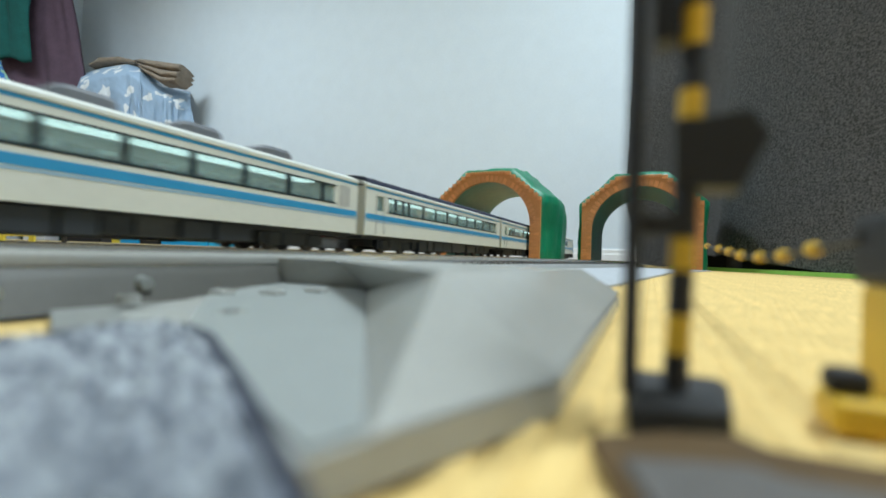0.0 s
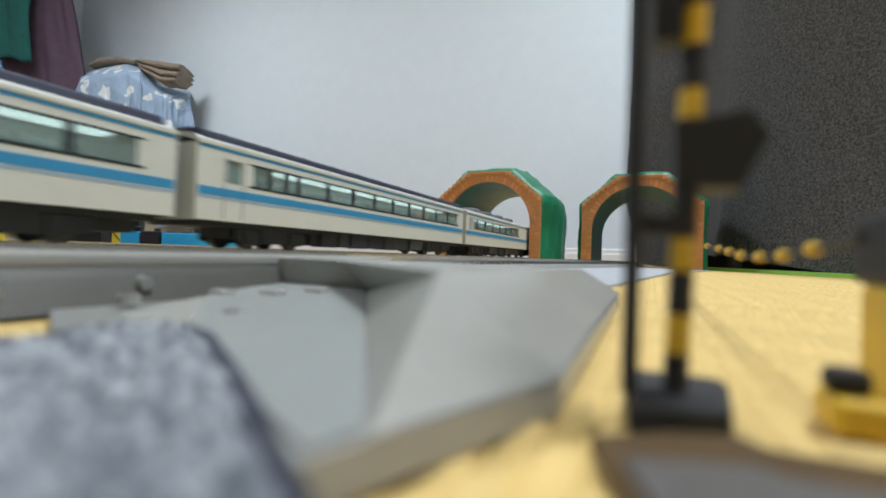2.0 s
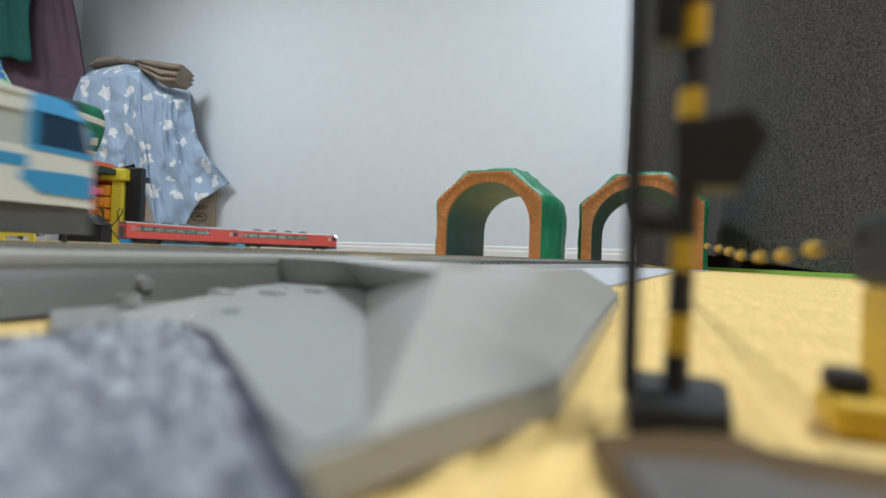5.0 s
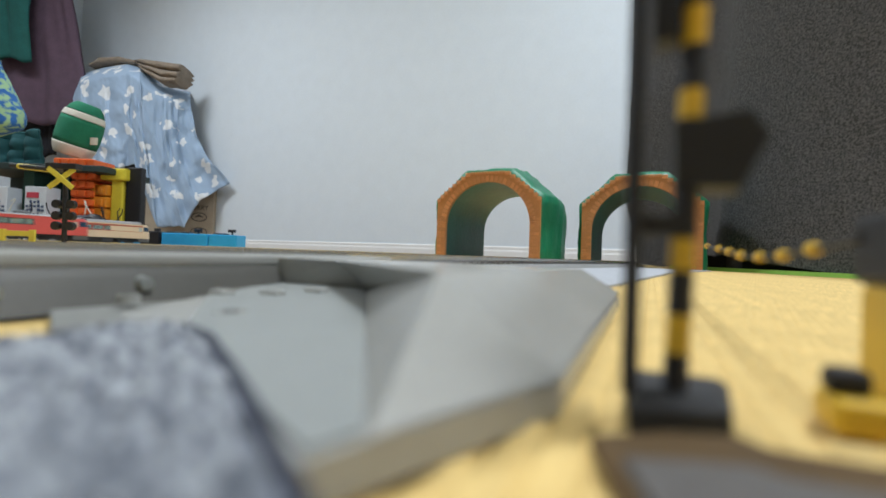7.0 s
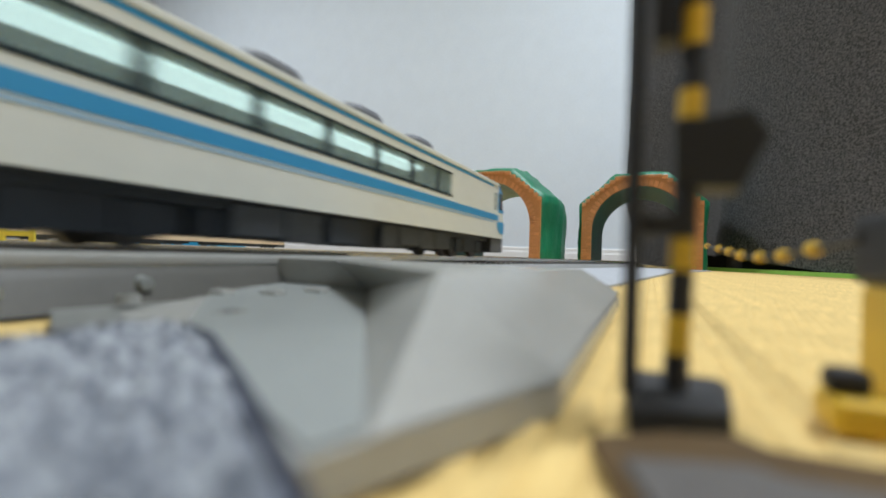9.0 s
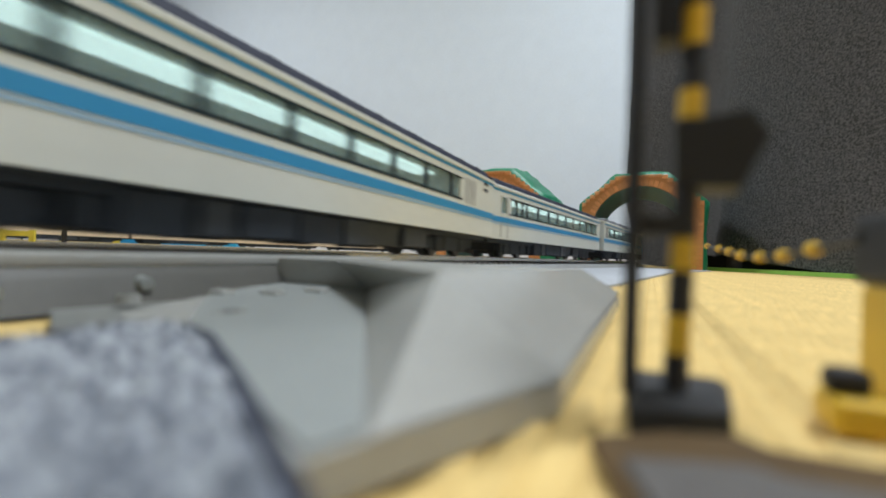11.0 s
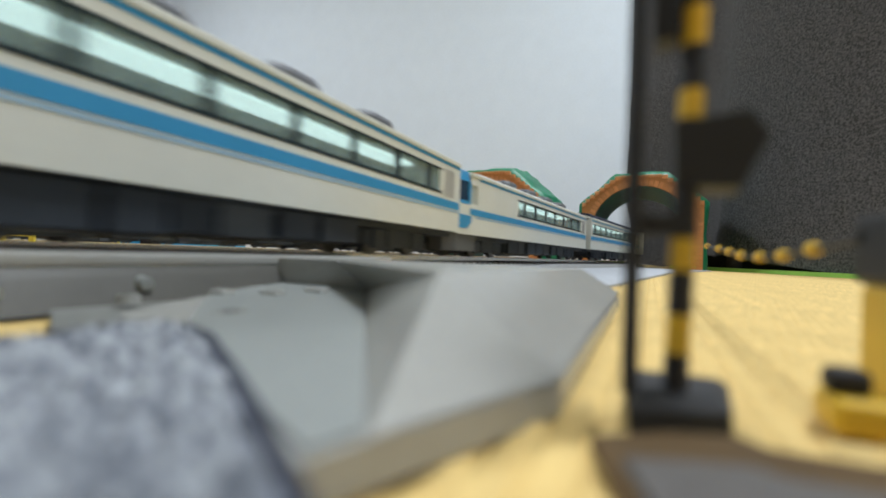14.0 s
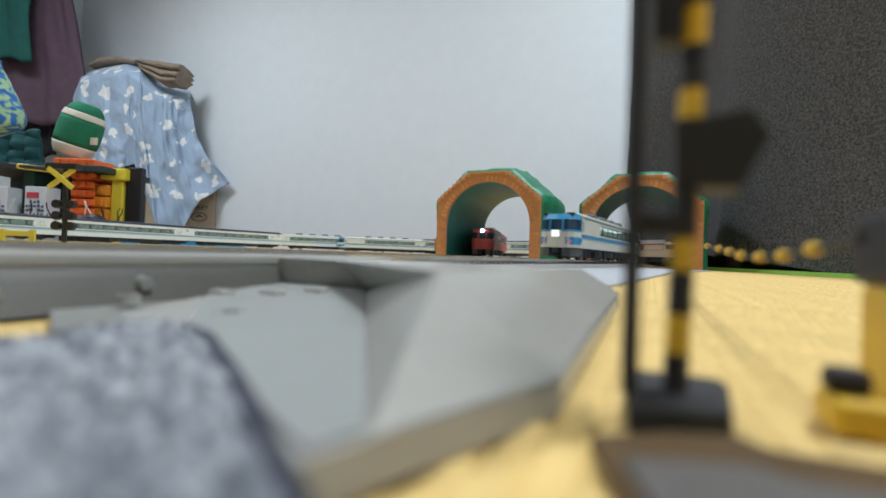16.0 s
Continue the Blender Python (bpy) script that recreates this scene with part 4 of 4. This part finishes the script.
def cloth_stack():
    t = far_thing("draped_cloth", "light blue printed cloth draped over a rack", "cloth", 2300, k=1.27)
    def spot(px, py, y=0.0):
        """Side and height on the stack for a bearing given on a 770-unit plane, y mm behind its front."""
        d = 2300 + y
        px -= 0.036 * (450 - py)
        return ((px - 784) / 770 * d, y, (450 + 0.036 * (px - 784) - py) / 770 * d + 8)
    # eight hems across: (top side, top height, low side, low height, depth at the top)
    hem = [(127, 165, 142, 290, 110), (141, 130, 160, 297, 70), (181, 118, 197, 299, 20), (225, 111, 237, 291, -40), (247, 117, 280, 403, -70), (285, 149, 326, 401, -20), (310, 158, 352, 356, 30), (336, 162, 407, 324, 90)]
    n, m = 126, 90
    bm = bmesh.new()
    g = []
    for j in range(m + 1):
        row = []
        v = j / m
        for i in range(n + 1):
            u = i / n * (len(hem) - 1)
            k = min(int(u), len(hem) - 2)
            f = u - k
            f = f * f * (3 - 2 * f) * 0.5 + f * 0.5
            a, b, c, d, y = (p + (q - p) * f for p, q in zip(hem[k], hem[k + 1]))
            e = 2.3 if k > 3 else 1.4
            w = min(1.0, v * 3)
            fold = w * (36 * noise.noise(Vector((u * 1.9 - 0.9 * v, v * 0.9, 3))) + 17 * noise.noise(Vector((u * 4.2 + 1.6 * v, v * 1.6, 8)))) + 20 * w * noise.noise(Vector((u * 0.8 + v * 4.5, v * 5 - u * 1.2, 14))) * (0.3 + v) + 5 * noise.noise(Vector((u * 7, v * 11, 21))) + 4 * noise.noise(Vector((u * 15 - v * 6, v * 18, 30)))
            crown = 170 * max(0.0, 1 - v * 9) ** 2
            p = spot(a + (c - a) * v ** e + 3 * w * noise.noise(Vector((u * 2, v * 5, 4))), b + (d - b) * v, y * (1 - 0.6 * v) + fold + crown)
            row.append((p[0], p[1], max(6, p[2] + 12 * noise.noise(Vector((u * 3.1, 2, v * 2))) * v)))
        g.append(row)
    loft(bm, g, closed=False)
    bm2 = part("cloth", bm, leaf_print(), t, "light blue cotton with white leaf print", smooth=True)
    sol = bm2.modifiers.new("thick", "SOLIDIFY")
    sol.thickness = 0.003
    part("rack", B((-1880, -1560, 240, 380, 0, 780), chamfer=8), mat("rack_dark", (0.03, 0.03, 0.035), 0.6, var=0.2, scale=20), t, "dark rack under the cloth")
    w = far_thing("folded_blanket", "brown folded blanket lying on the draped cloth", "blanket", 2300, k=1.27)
    brown = mat("brown_fleece", (0.23, 0.185, 0.14), 0.95, var=0.3, scale=30, bump=0.8, bscale=200)
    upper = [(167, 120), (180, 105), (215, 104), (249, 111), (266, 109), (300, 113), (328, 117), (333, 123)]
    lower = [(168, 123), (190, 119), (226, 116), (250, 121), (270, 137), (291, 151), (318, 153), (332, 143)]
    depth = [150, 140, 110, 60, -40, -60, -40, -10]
    for layer, (s0, s1, u0, u1) in enumerate(((0.0, 0.42, 0.0, 1.0), (0.36, 0.74, 0.42, 1.0), (0.68, 1.0, 0.46, 0.97))):
        bm = bmesh.new()
        sec = []
        for i in range(56):
            u = u0 + (u1 - u0) * i / 55
            q = u * (len(upper) - 1)
            k = min(int(q), len(upper) - 2)
            f = q - k
            a, b = Vector(upper[k]).lerp(Vector(upper[k + 1]), f), Vector(lower[k]).lerp(Vector(lower[k + 1]), f)
            y = depth[k] + (depth[k + 1] - depth[k]) * f + 10 * noise.noise(Vector((u * 8, layer, 3)))
            lo = s1 if u > 0.42 else s1 + (1 - s1) * 1.0
            hi, lw = a.lerp(b, s0), a.lerp(b, lo)
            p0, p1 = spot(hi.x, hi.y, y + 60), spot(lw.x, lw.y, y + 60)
            hh = max(3.0, (p0[2] - p1[2]) / 2) * min(1.0, 0.25 + i / 4, 0.25 + (55 - i) / 4)
            sec.append([((p0[0] + p1[0]) / 2, y + 60 + (58 + 8 * noise.noise(Vector((u * 9, t2, layer)))) * math.cos(t2), (p0[2] + p1[2]) / 2 + hh * math.copysign(abs(math.sin(t2)) ** 0.7, math.sin(t2)) + 4 * noise.noise(Vector((u * 16, t2 * 2, layer + 5)))) for t2 in (2 * math.pi * c / 28 for c in range(28))])
        loft(bm, sec)
        part("blanket_fold", bm, brown, w, smooth=True)
    bag = far_thing("paper_bag", "brown kraft paper bag with printed lettering beside the rack", "paper bag", 2420, k=1.27)
    bm = bmesh.new()
    loft(bm, [[(-1662, 0, z), (-1285, 0, z), (-1280 + z * 0.05, 110, z), (-1657, 110, z)] for z in (0, 120, 320)])
    part("bag_body", bm, mat("kraft_paper", (0.42, 0.35, 0.26), 0.85, var=0.12, scale=25, bump=0.2, bscale=150), bag)
    ink = mat("bag_print", (0.10, 0.085, 0.07), 0.8, var=0.1)
    txt = bpy.data.curves.new("bag_lettering", "FONT")
    txt.body, txt.size, txt.extrude = "CURRY", 0.036, 0.0006
    txt.materials.append(ink)
    to = new("bag_lettering", txt)
    to.parent = bag
    to.matrix_basis = Matrix.Translation((-1.428, -0.002, 0.205)) @ Matrix.Rotation(radians(90), 4, "X")
    for zc, r in ((165, 42), (80, 46)):
        bm = bmesh.new()
        ring = [(-1361 + r * math.cos(a), -2, zc + 0.55 * r * math.sin(a)) for a in (2 * math.pi * k / 28 for k in range(29))]
        tube(bm, ring, 2.6, 6)
        tube(bm, [(-1361 - r * 0.5, -2, zc), (-1361, -2, zc + r * 0.2), (-1361 + r * 0.5, -2, zc)], [3, 8, 3], 6)
        part("bag_mark", bm, ink, bag, "oval printed mark")


def clutter():
    # striped plush drum on orange plastic blocks
    d = far_thing("plush_drum", "green and white striped plush drum on orange blocks", "plush toy", 1750)
    bands = [(0, 352, 395, "w"), (1, 395, 498, "g"), (2, 498, 522, "w"), (3, 522, 560, "g")]
    cx, tilt = -1482, 0.30
    white, green = mat("white_plush", (0.60, 0.58, 0.50), 0.95, var=0.12, scale=60, bump=0.6, bscale=400), mat("green_plush", (0.012, 0.16, 0.085), 0.95, var=0.15, scale=60, bump=0.6, bscale=400)
    rad = lambda z: 74 * max(0.05, 1 - abs((z - 446) / 128) ** 2.6) ** 0.5
    for _, a, b, k in bands:
        bm = bmesh.new()
        pts = [a + (b - a) * i / 6 for i in range(7)]
        tube(bm, [(cx + (z - 446) * tilt, 0, z) for z in pts], [rad(z) * (1.02 if k == "w" else 1.0) for z in pts], 28)
        part("band", bm, white if k == "w" else green, d, "white plush band" if k == "w" else "green plush band", smooth=True)
    part("tag", B((cx + 68, cx + 98, -30, -26, 392, 422), chamfer=2), white, d, "small white sewn tag")
    orange = mat("orange_block_plastic", (0.75, 0.13, 0.02), 0.45, var=0.12, scale=30, island=0.15)
    amber = mat("amber_block_plastic", (0.72, 0.26, 0.02), 0.45, var=0.12, scale=30, island=0.15)
    yel = mat("yellow_block_plastic", (0.72, 0.60, 0.045), 0.45, var=0.1, scale=30)
    blk = thing("pier_block", "stack of orange toy viaduct pier blocks", "toy block", pose(-math.sin(YAW) * 1.7, math.cos(YAW) * 1.7, 0, 0, 0, math.degrees(YAW)))
    for i in range(9):
        z = 6 + i * 34
        bm = bmesh.new()
        x0 = -1490 if i == 8 else -1420
        z1 = z + (46 if i == 8 else 29)
        box(bm, x0, -1346, -50, 70, z, z1, chamfer=4)
        for k in range(5 if i == 8 else 3):
            box(bm, x0 + 6 + k * 33, x0 + 26 + k * 33, -58, -48, z + 5, z1 - 5, chamfer=2)
        box(bm, -1420, -1380, -30, 50, z - 6, z + 2)
        part("block", bm, orange, blk)
    blk2 = thing("pier_block", "amber toy viaduct pier blocks beside the orange stack", "toy block", pose(-math.sin(YAW) * 1.7, math.cos(YAW) * 1.7, 0, 0, 0, math.degrees(YAW)))
    for i in range(5):
        bm = bmesh.new()
        z = 4 + i * 46
        box(bm, -1366, -1300, -30, 60, z, z + 42, chamfer=4)
        for k in range(2):
            box(bm, -1360 + k * 30, -1342 + k * 30, -37, -28, z + 8, z + 32, chamfer=2)
        part("block", bm, amber, blk2)
    blk3 = thing("toy_case", "yellow plastic toy case with a black upright", "toy case", pose(-math.sin(YAW) * 1.7, math.cos(YAW) * 1.7, 0, 0, 0, math.degrees(YAW)))
    part("case_body", B((-1298, -1254, -10, 80, 0, 252), chamfer=5), yel, blk3)
    part("case_lid", B((-1332, -1234, -24, 84, 250, 296), chamfer=5), yel, blk3)
    part("case_stand", B((-1250, -1190, 0, 30, 0, 306), chamfer=5), mat("black_upright", (0.008, 0.008, 0.011), 0.5, var=0.2, scale=30), blk3)
    # dark shelf with small boxes
    sh = far_thing("low_shelf", "dark low shelf with boxes and cables", "shelf", 1650)
    dark = mat("shelf_dark", (0.016, 0.035, 0.035), 0.6, var=0.25, scale=20)
    part("shelf_top", B((-1850, -1270, -40, 220, 268, 292), chamfer=3), dark, sh)
    part("shelf_back", B((-1850, -1420, 200, 220, 0, 270)), dark, sh)
    part("shelf_side", B((-1600, -1560, 0, 200, 0, 268)), mat("shelf_green", (0.012, 0.06, 0.045), 0.6, var=0.2, scale=20), sh)
    carton_ink = mat("carton_ink", (0.05, 0.085, 0.17), 0.6, var=0.1)
    for x0, x1, z1 in ((-1690, -1610, 200), (-1545, -1465, 205)):
        bx = far_thing("small_box", "white and blue printed carton on the floor", "carton", 1600, "cartons")
        part("carton", B((x0, x1, 0, 60, 0, z1), chamfer=2), mat("carton_white", (0.60, 0.65, 0.70), 0.6, var=0.12, scale=30), bx)
        for c in range(5):
            for r in range(9):
                if (c * 5 + r * 3 + c * r) % 4:
                    part("print_bar", B((x0 + 6 + c * 14, x0 + 13 + c * 14 + (r % 3) * 2, -1.5, 1, z1 - 62 - r * 15, z1 - 54 - r * 15 + (c % 2) * 3)), carton_ink, bx, "dark blue printed bar")
        part("carton_label", B((x0 + 8, x0 + 52, -2, 1, z1 - 42, z1 - 22)), mat("carton_red", (0.5, 0.05, 0.08), 0.5, var=0.1), bx, "small red label")
    cb = far_thing("cable", "loose black and white cables in front of the shelf", "cable", 1560)
    rng = random.Random(3)
    for i in range(7):
        bm = bmesh.new()
        x, z = -1650 + i * 75, 70 + 40 * rng.random()
        pts = [(x + 22 * math.sin(k * 0.8 + i) + k * 9, 6 * math.sin(k), max(6, z + 62 * math.sin(k * 0.5 + i))) for k in range(12)]
        tube(bm, pts, 1.9, 6)
        part("wire", bm, white if i % 3 == 1 else BLACK, cb)
    tool = far_thing("black_tool", "black cloth bundle lying by the track", "bundle", 1500)
    bm = bmesh.new()
    sec = []
    for i in range(12):
        x = -1290 + 130 * i / 11
        r = 34 * math.sin(math.pi * (i + 0.6) / 12.2)
        sec.append([(x, 30 * math.cos(a), 72 + 16 * math.sin(i) * 0.3 + r * math.sin(a)) for a in (2 * math.pi * k / 10 for k in range(10))])
    loft(bm, sec)
    box(bm, -1290, -1160, -24, 24, 0, 60)
    part("bundled_cloth", bm, BLACK, tool)
    # hanging clothes on the far left
    for name, label, color, x0, x1, z0, z1, dep in (("hanging_coat", "dark plum coat hanging by the wall", (0.095, 0.058, 0.085), -1970, -1708, 516, 1300, 1900), ("hanging_jacket", "dark green jacket hanging by the wall", (0.008, 0.085, 0.075), -2060, -1805, 765, 1300, 1830),
                                                    ("teal_bag", "teal cloth bag hanging under the jacket", (0.008, 0.07, 0.08), -1760, -1590, 296, 430, 1700), ("black_coat", "black coat hanging behind the bag", (0.012, 0.012, 0.016), -1945, -1805, 395, 1300, 1975)):
        far = 1.0 if "bag" in name else 1.64
        h = far_thing(name, label, "clothing" if "bag" not in name else "bag", dep, k=far)
        bm = bmesh.new()
        g = []
        for j in range(33):
            v = j / 32
            z = z1 + (z0 - z1) * v
            row = []
            for i in range(41):
                u = i / 40
                out = min(210 * v - 40, 104 + 8 * v) if name == "hanging_coat" else (x1 - x0) * 0.1 * v
                x = x0 + (x1 - x0 + out) * u
                amp = 0.35 if name == "black_coat" else 1.0
                soft = 34 * noise.noise(Vector((u * 3.2, v * 1.1, dep))) + 14 * noise.noise(Vector((u * 9, v * 2.5, dep + 3)))
                row.append((x, amp * (soft if z1 > 1000 else 7 * math.sin(u * 19 + 2 * v) * (0.4 + v) + 18 * noise.noise(Vector((u * 4, v * 4, dep)))), z + (12 if z1 < 1000 else 22) * noise.noise(Vector((u * 5, 1, dep))) * v))
            g.append(row)
        loft(bm, g, closed=False)
        o = part("cloth", bm, mat(name + "_cloth", color, 0.9, var=0.2, scale=25, bump=0.5, bscale=300), h, smooth=True)
        sol = o.modifiers.new("thick", "SOLIDIFY")
        sol.thickness = 0.02
        if z1 > 1000:
            part("hanger", B(((x0 + x1) / 2 - 6, (x0 + x1) / 2 + 6, 10, 22, z1 - 10, 2400 / far)), BLACK, h)
    bl = far_thing("patterned_bag", "green and blue patterned cloth bag", "bag", 1300)
    bm = bmesh.new()
    sec = []
    for j in range(20):
        z = 318 + 270 * j / 19
        k = min(1.0, 0.18 + 1.15 * (1 - j / 19)) * min(1.0, 0.45 + 0.25 * j)
        sec.append([(-1400 + 118 * k * math.cos(a) + 10 * noise.noise(Vector((a, j * 0.3, 0))), 70 * k * math.sin(a), z) for a in (2 * math.pi * q / 24 for q in range(24))])
    loft(bm, sec)
    pm = blotch("patterned_print", (0.02, 0.13, 0.42), (0.32, 0.52, 0.30), 55, 0.44, 0.56, 0.8, 0.2)
    part("bag_body", bm, pm, bl, smooth=True)
    part("bag_cord", B((-1369, -1361, -4, 4, 580, 2400)), BLACK, bl)
    # blue turnout controllers with black levers
    cyan = mat("sky_blue_plastic", (0.02, 0.33, 0.68), 0.4, var=0.08, scale=60)
    for x, wd in ((-1070, 62), (-933, 153), (-777, 93)):
        u = far_thing("point_controller", "blue plastic point controller box with black lever", "controller", 1440, "blue controllers")
        part("case", B((x, x + wd, 0, 70, 0, 48), chamfer=3), cyan, u)
        bm = bmesh.new()
        tube(bm, [(x + wd * 0.7, 30, 46), (x + wd * 0.7, 26, 60)], 3, 8)
        tube(bm, [(x + wd * 0.7 - 12, 26, 62), (x + wd * 0.7 + 12, 26, 62)], 5, 8)
        part("lever", bm, BLACK, u, "black lever")
        part("terminal", B((x + 8, x + wd * 0.55, 14, 40, 47, 53), chamfer=1), STEEL, u, "small metal terminal block")
    u = far_thing("power_pack", "black plastic power pack between blue controllers", "controller", 1440)
    part("case", B((-1004, -941, 0, 80, 0, 52), chamfer=4), BLACK, u)
    bm = bmesh.new()
    tube(bm, [(-972, 40, 50), (-972, 40, 62)], 10, 14)
    part("knob", bm, BLACK, u)
    # the distant crossing sign and yellow fence beside the track
    sg = far_thing("crossing_sign", "black level crossing signal with yellow cross", "crossing signal", 600)
    bm = bmesh.new()
    tube(bm, [(-522, 0, 0), (-524, 0, 110)], 3.0, 10)
    part("post", bm, BLACK, sg)
    for dx in (-1, 1):
        bm = bmesh.new()
        box(bm, -22, 22, -1.2, 1.2, -3.4, 3.4, chamfer=0.6)
        bmesh.ops.transform(bm, matrix=Matrix.Translation((-0.527, -0.004 - 0.001 * dx, 0.0955)) @ Matrix.Rotation(dx * radians(38), 4, "Y"), verts=bm.verts)
        part("cross_board", bm, SIGN_YELLOW, sg, "yellow cross board")
    bm = bmesh.new()
    for z in (60, 44, 30):
        tube(bm, [(-534, -3, z), (-534, 3, z)], 6.0, 12)
        tube(bm, [(-514, -3, z), (-514, 3, z)], 6.0, 12)
        box(bm, -534, -514, -1, 1, z - 3, z + 3)
    part("lamp_pair", bm, BLACK, sg, "black paired lamps")
    part("foot", B((-535, -508, -8, 8, 0, 6), chamfer=1), BLACK, sg)
    part("hood", B((-548, -506, -6, 6, 108, 116), chamfer=1), BLACK, sg)
    fn = far_thing("toy_fence", "small yellow toy fence beside the track", "fence", 640)
    part("rail_bar", B((-690, -600, -1.5, 1.5, 14, 22), chamfer=0.5), SIGN_YELLOW, fn)
    for x in (-652, -608):
        part("fence_post", B((x, x + 8, -2, 2, 0, 24), chamfer=0.5), SIGN_YELLOW, fn)
    fb = far_thing("toy_beam", "yellow and black striped toy gate bar", "toy gate", 640)
    bm = bmesh.new()
    tube(bm, [(-640, 0, 118), (-560, -8, 112), (-528, -36, 108)], 3.2, 8)
    part("bar", bm, BLACK, fb)
    bm = bmesh.new()
    tube(bm, [(-628, -1, 117), (-575, 3, 113)], 3.9, 8)
    part("sleeve", bm, SIGN_YELLOW, fb)


room()
tatami()
track(PATH_B, "grey model railway track beside the level crossing", 0.02, 6.1)
track(PATH_A, "grey model railway track in the middle", 0.55, 5.58)
track(PATH_R, "grey model railway track on the inner loop", 0.0, WAY_R.s[-1] + 0.01, ring=True)
track(PATH_D, "grey model railway track on the outer loop", 0.02, 6.2)
tunnel(pose(-0.217, 0.60, 0.0))
tunnel(pose(-0.0155, 0.68, 0.0))
crossing()
pad()
sofa()
cloth_stack()
clutter()
trains()
motions()
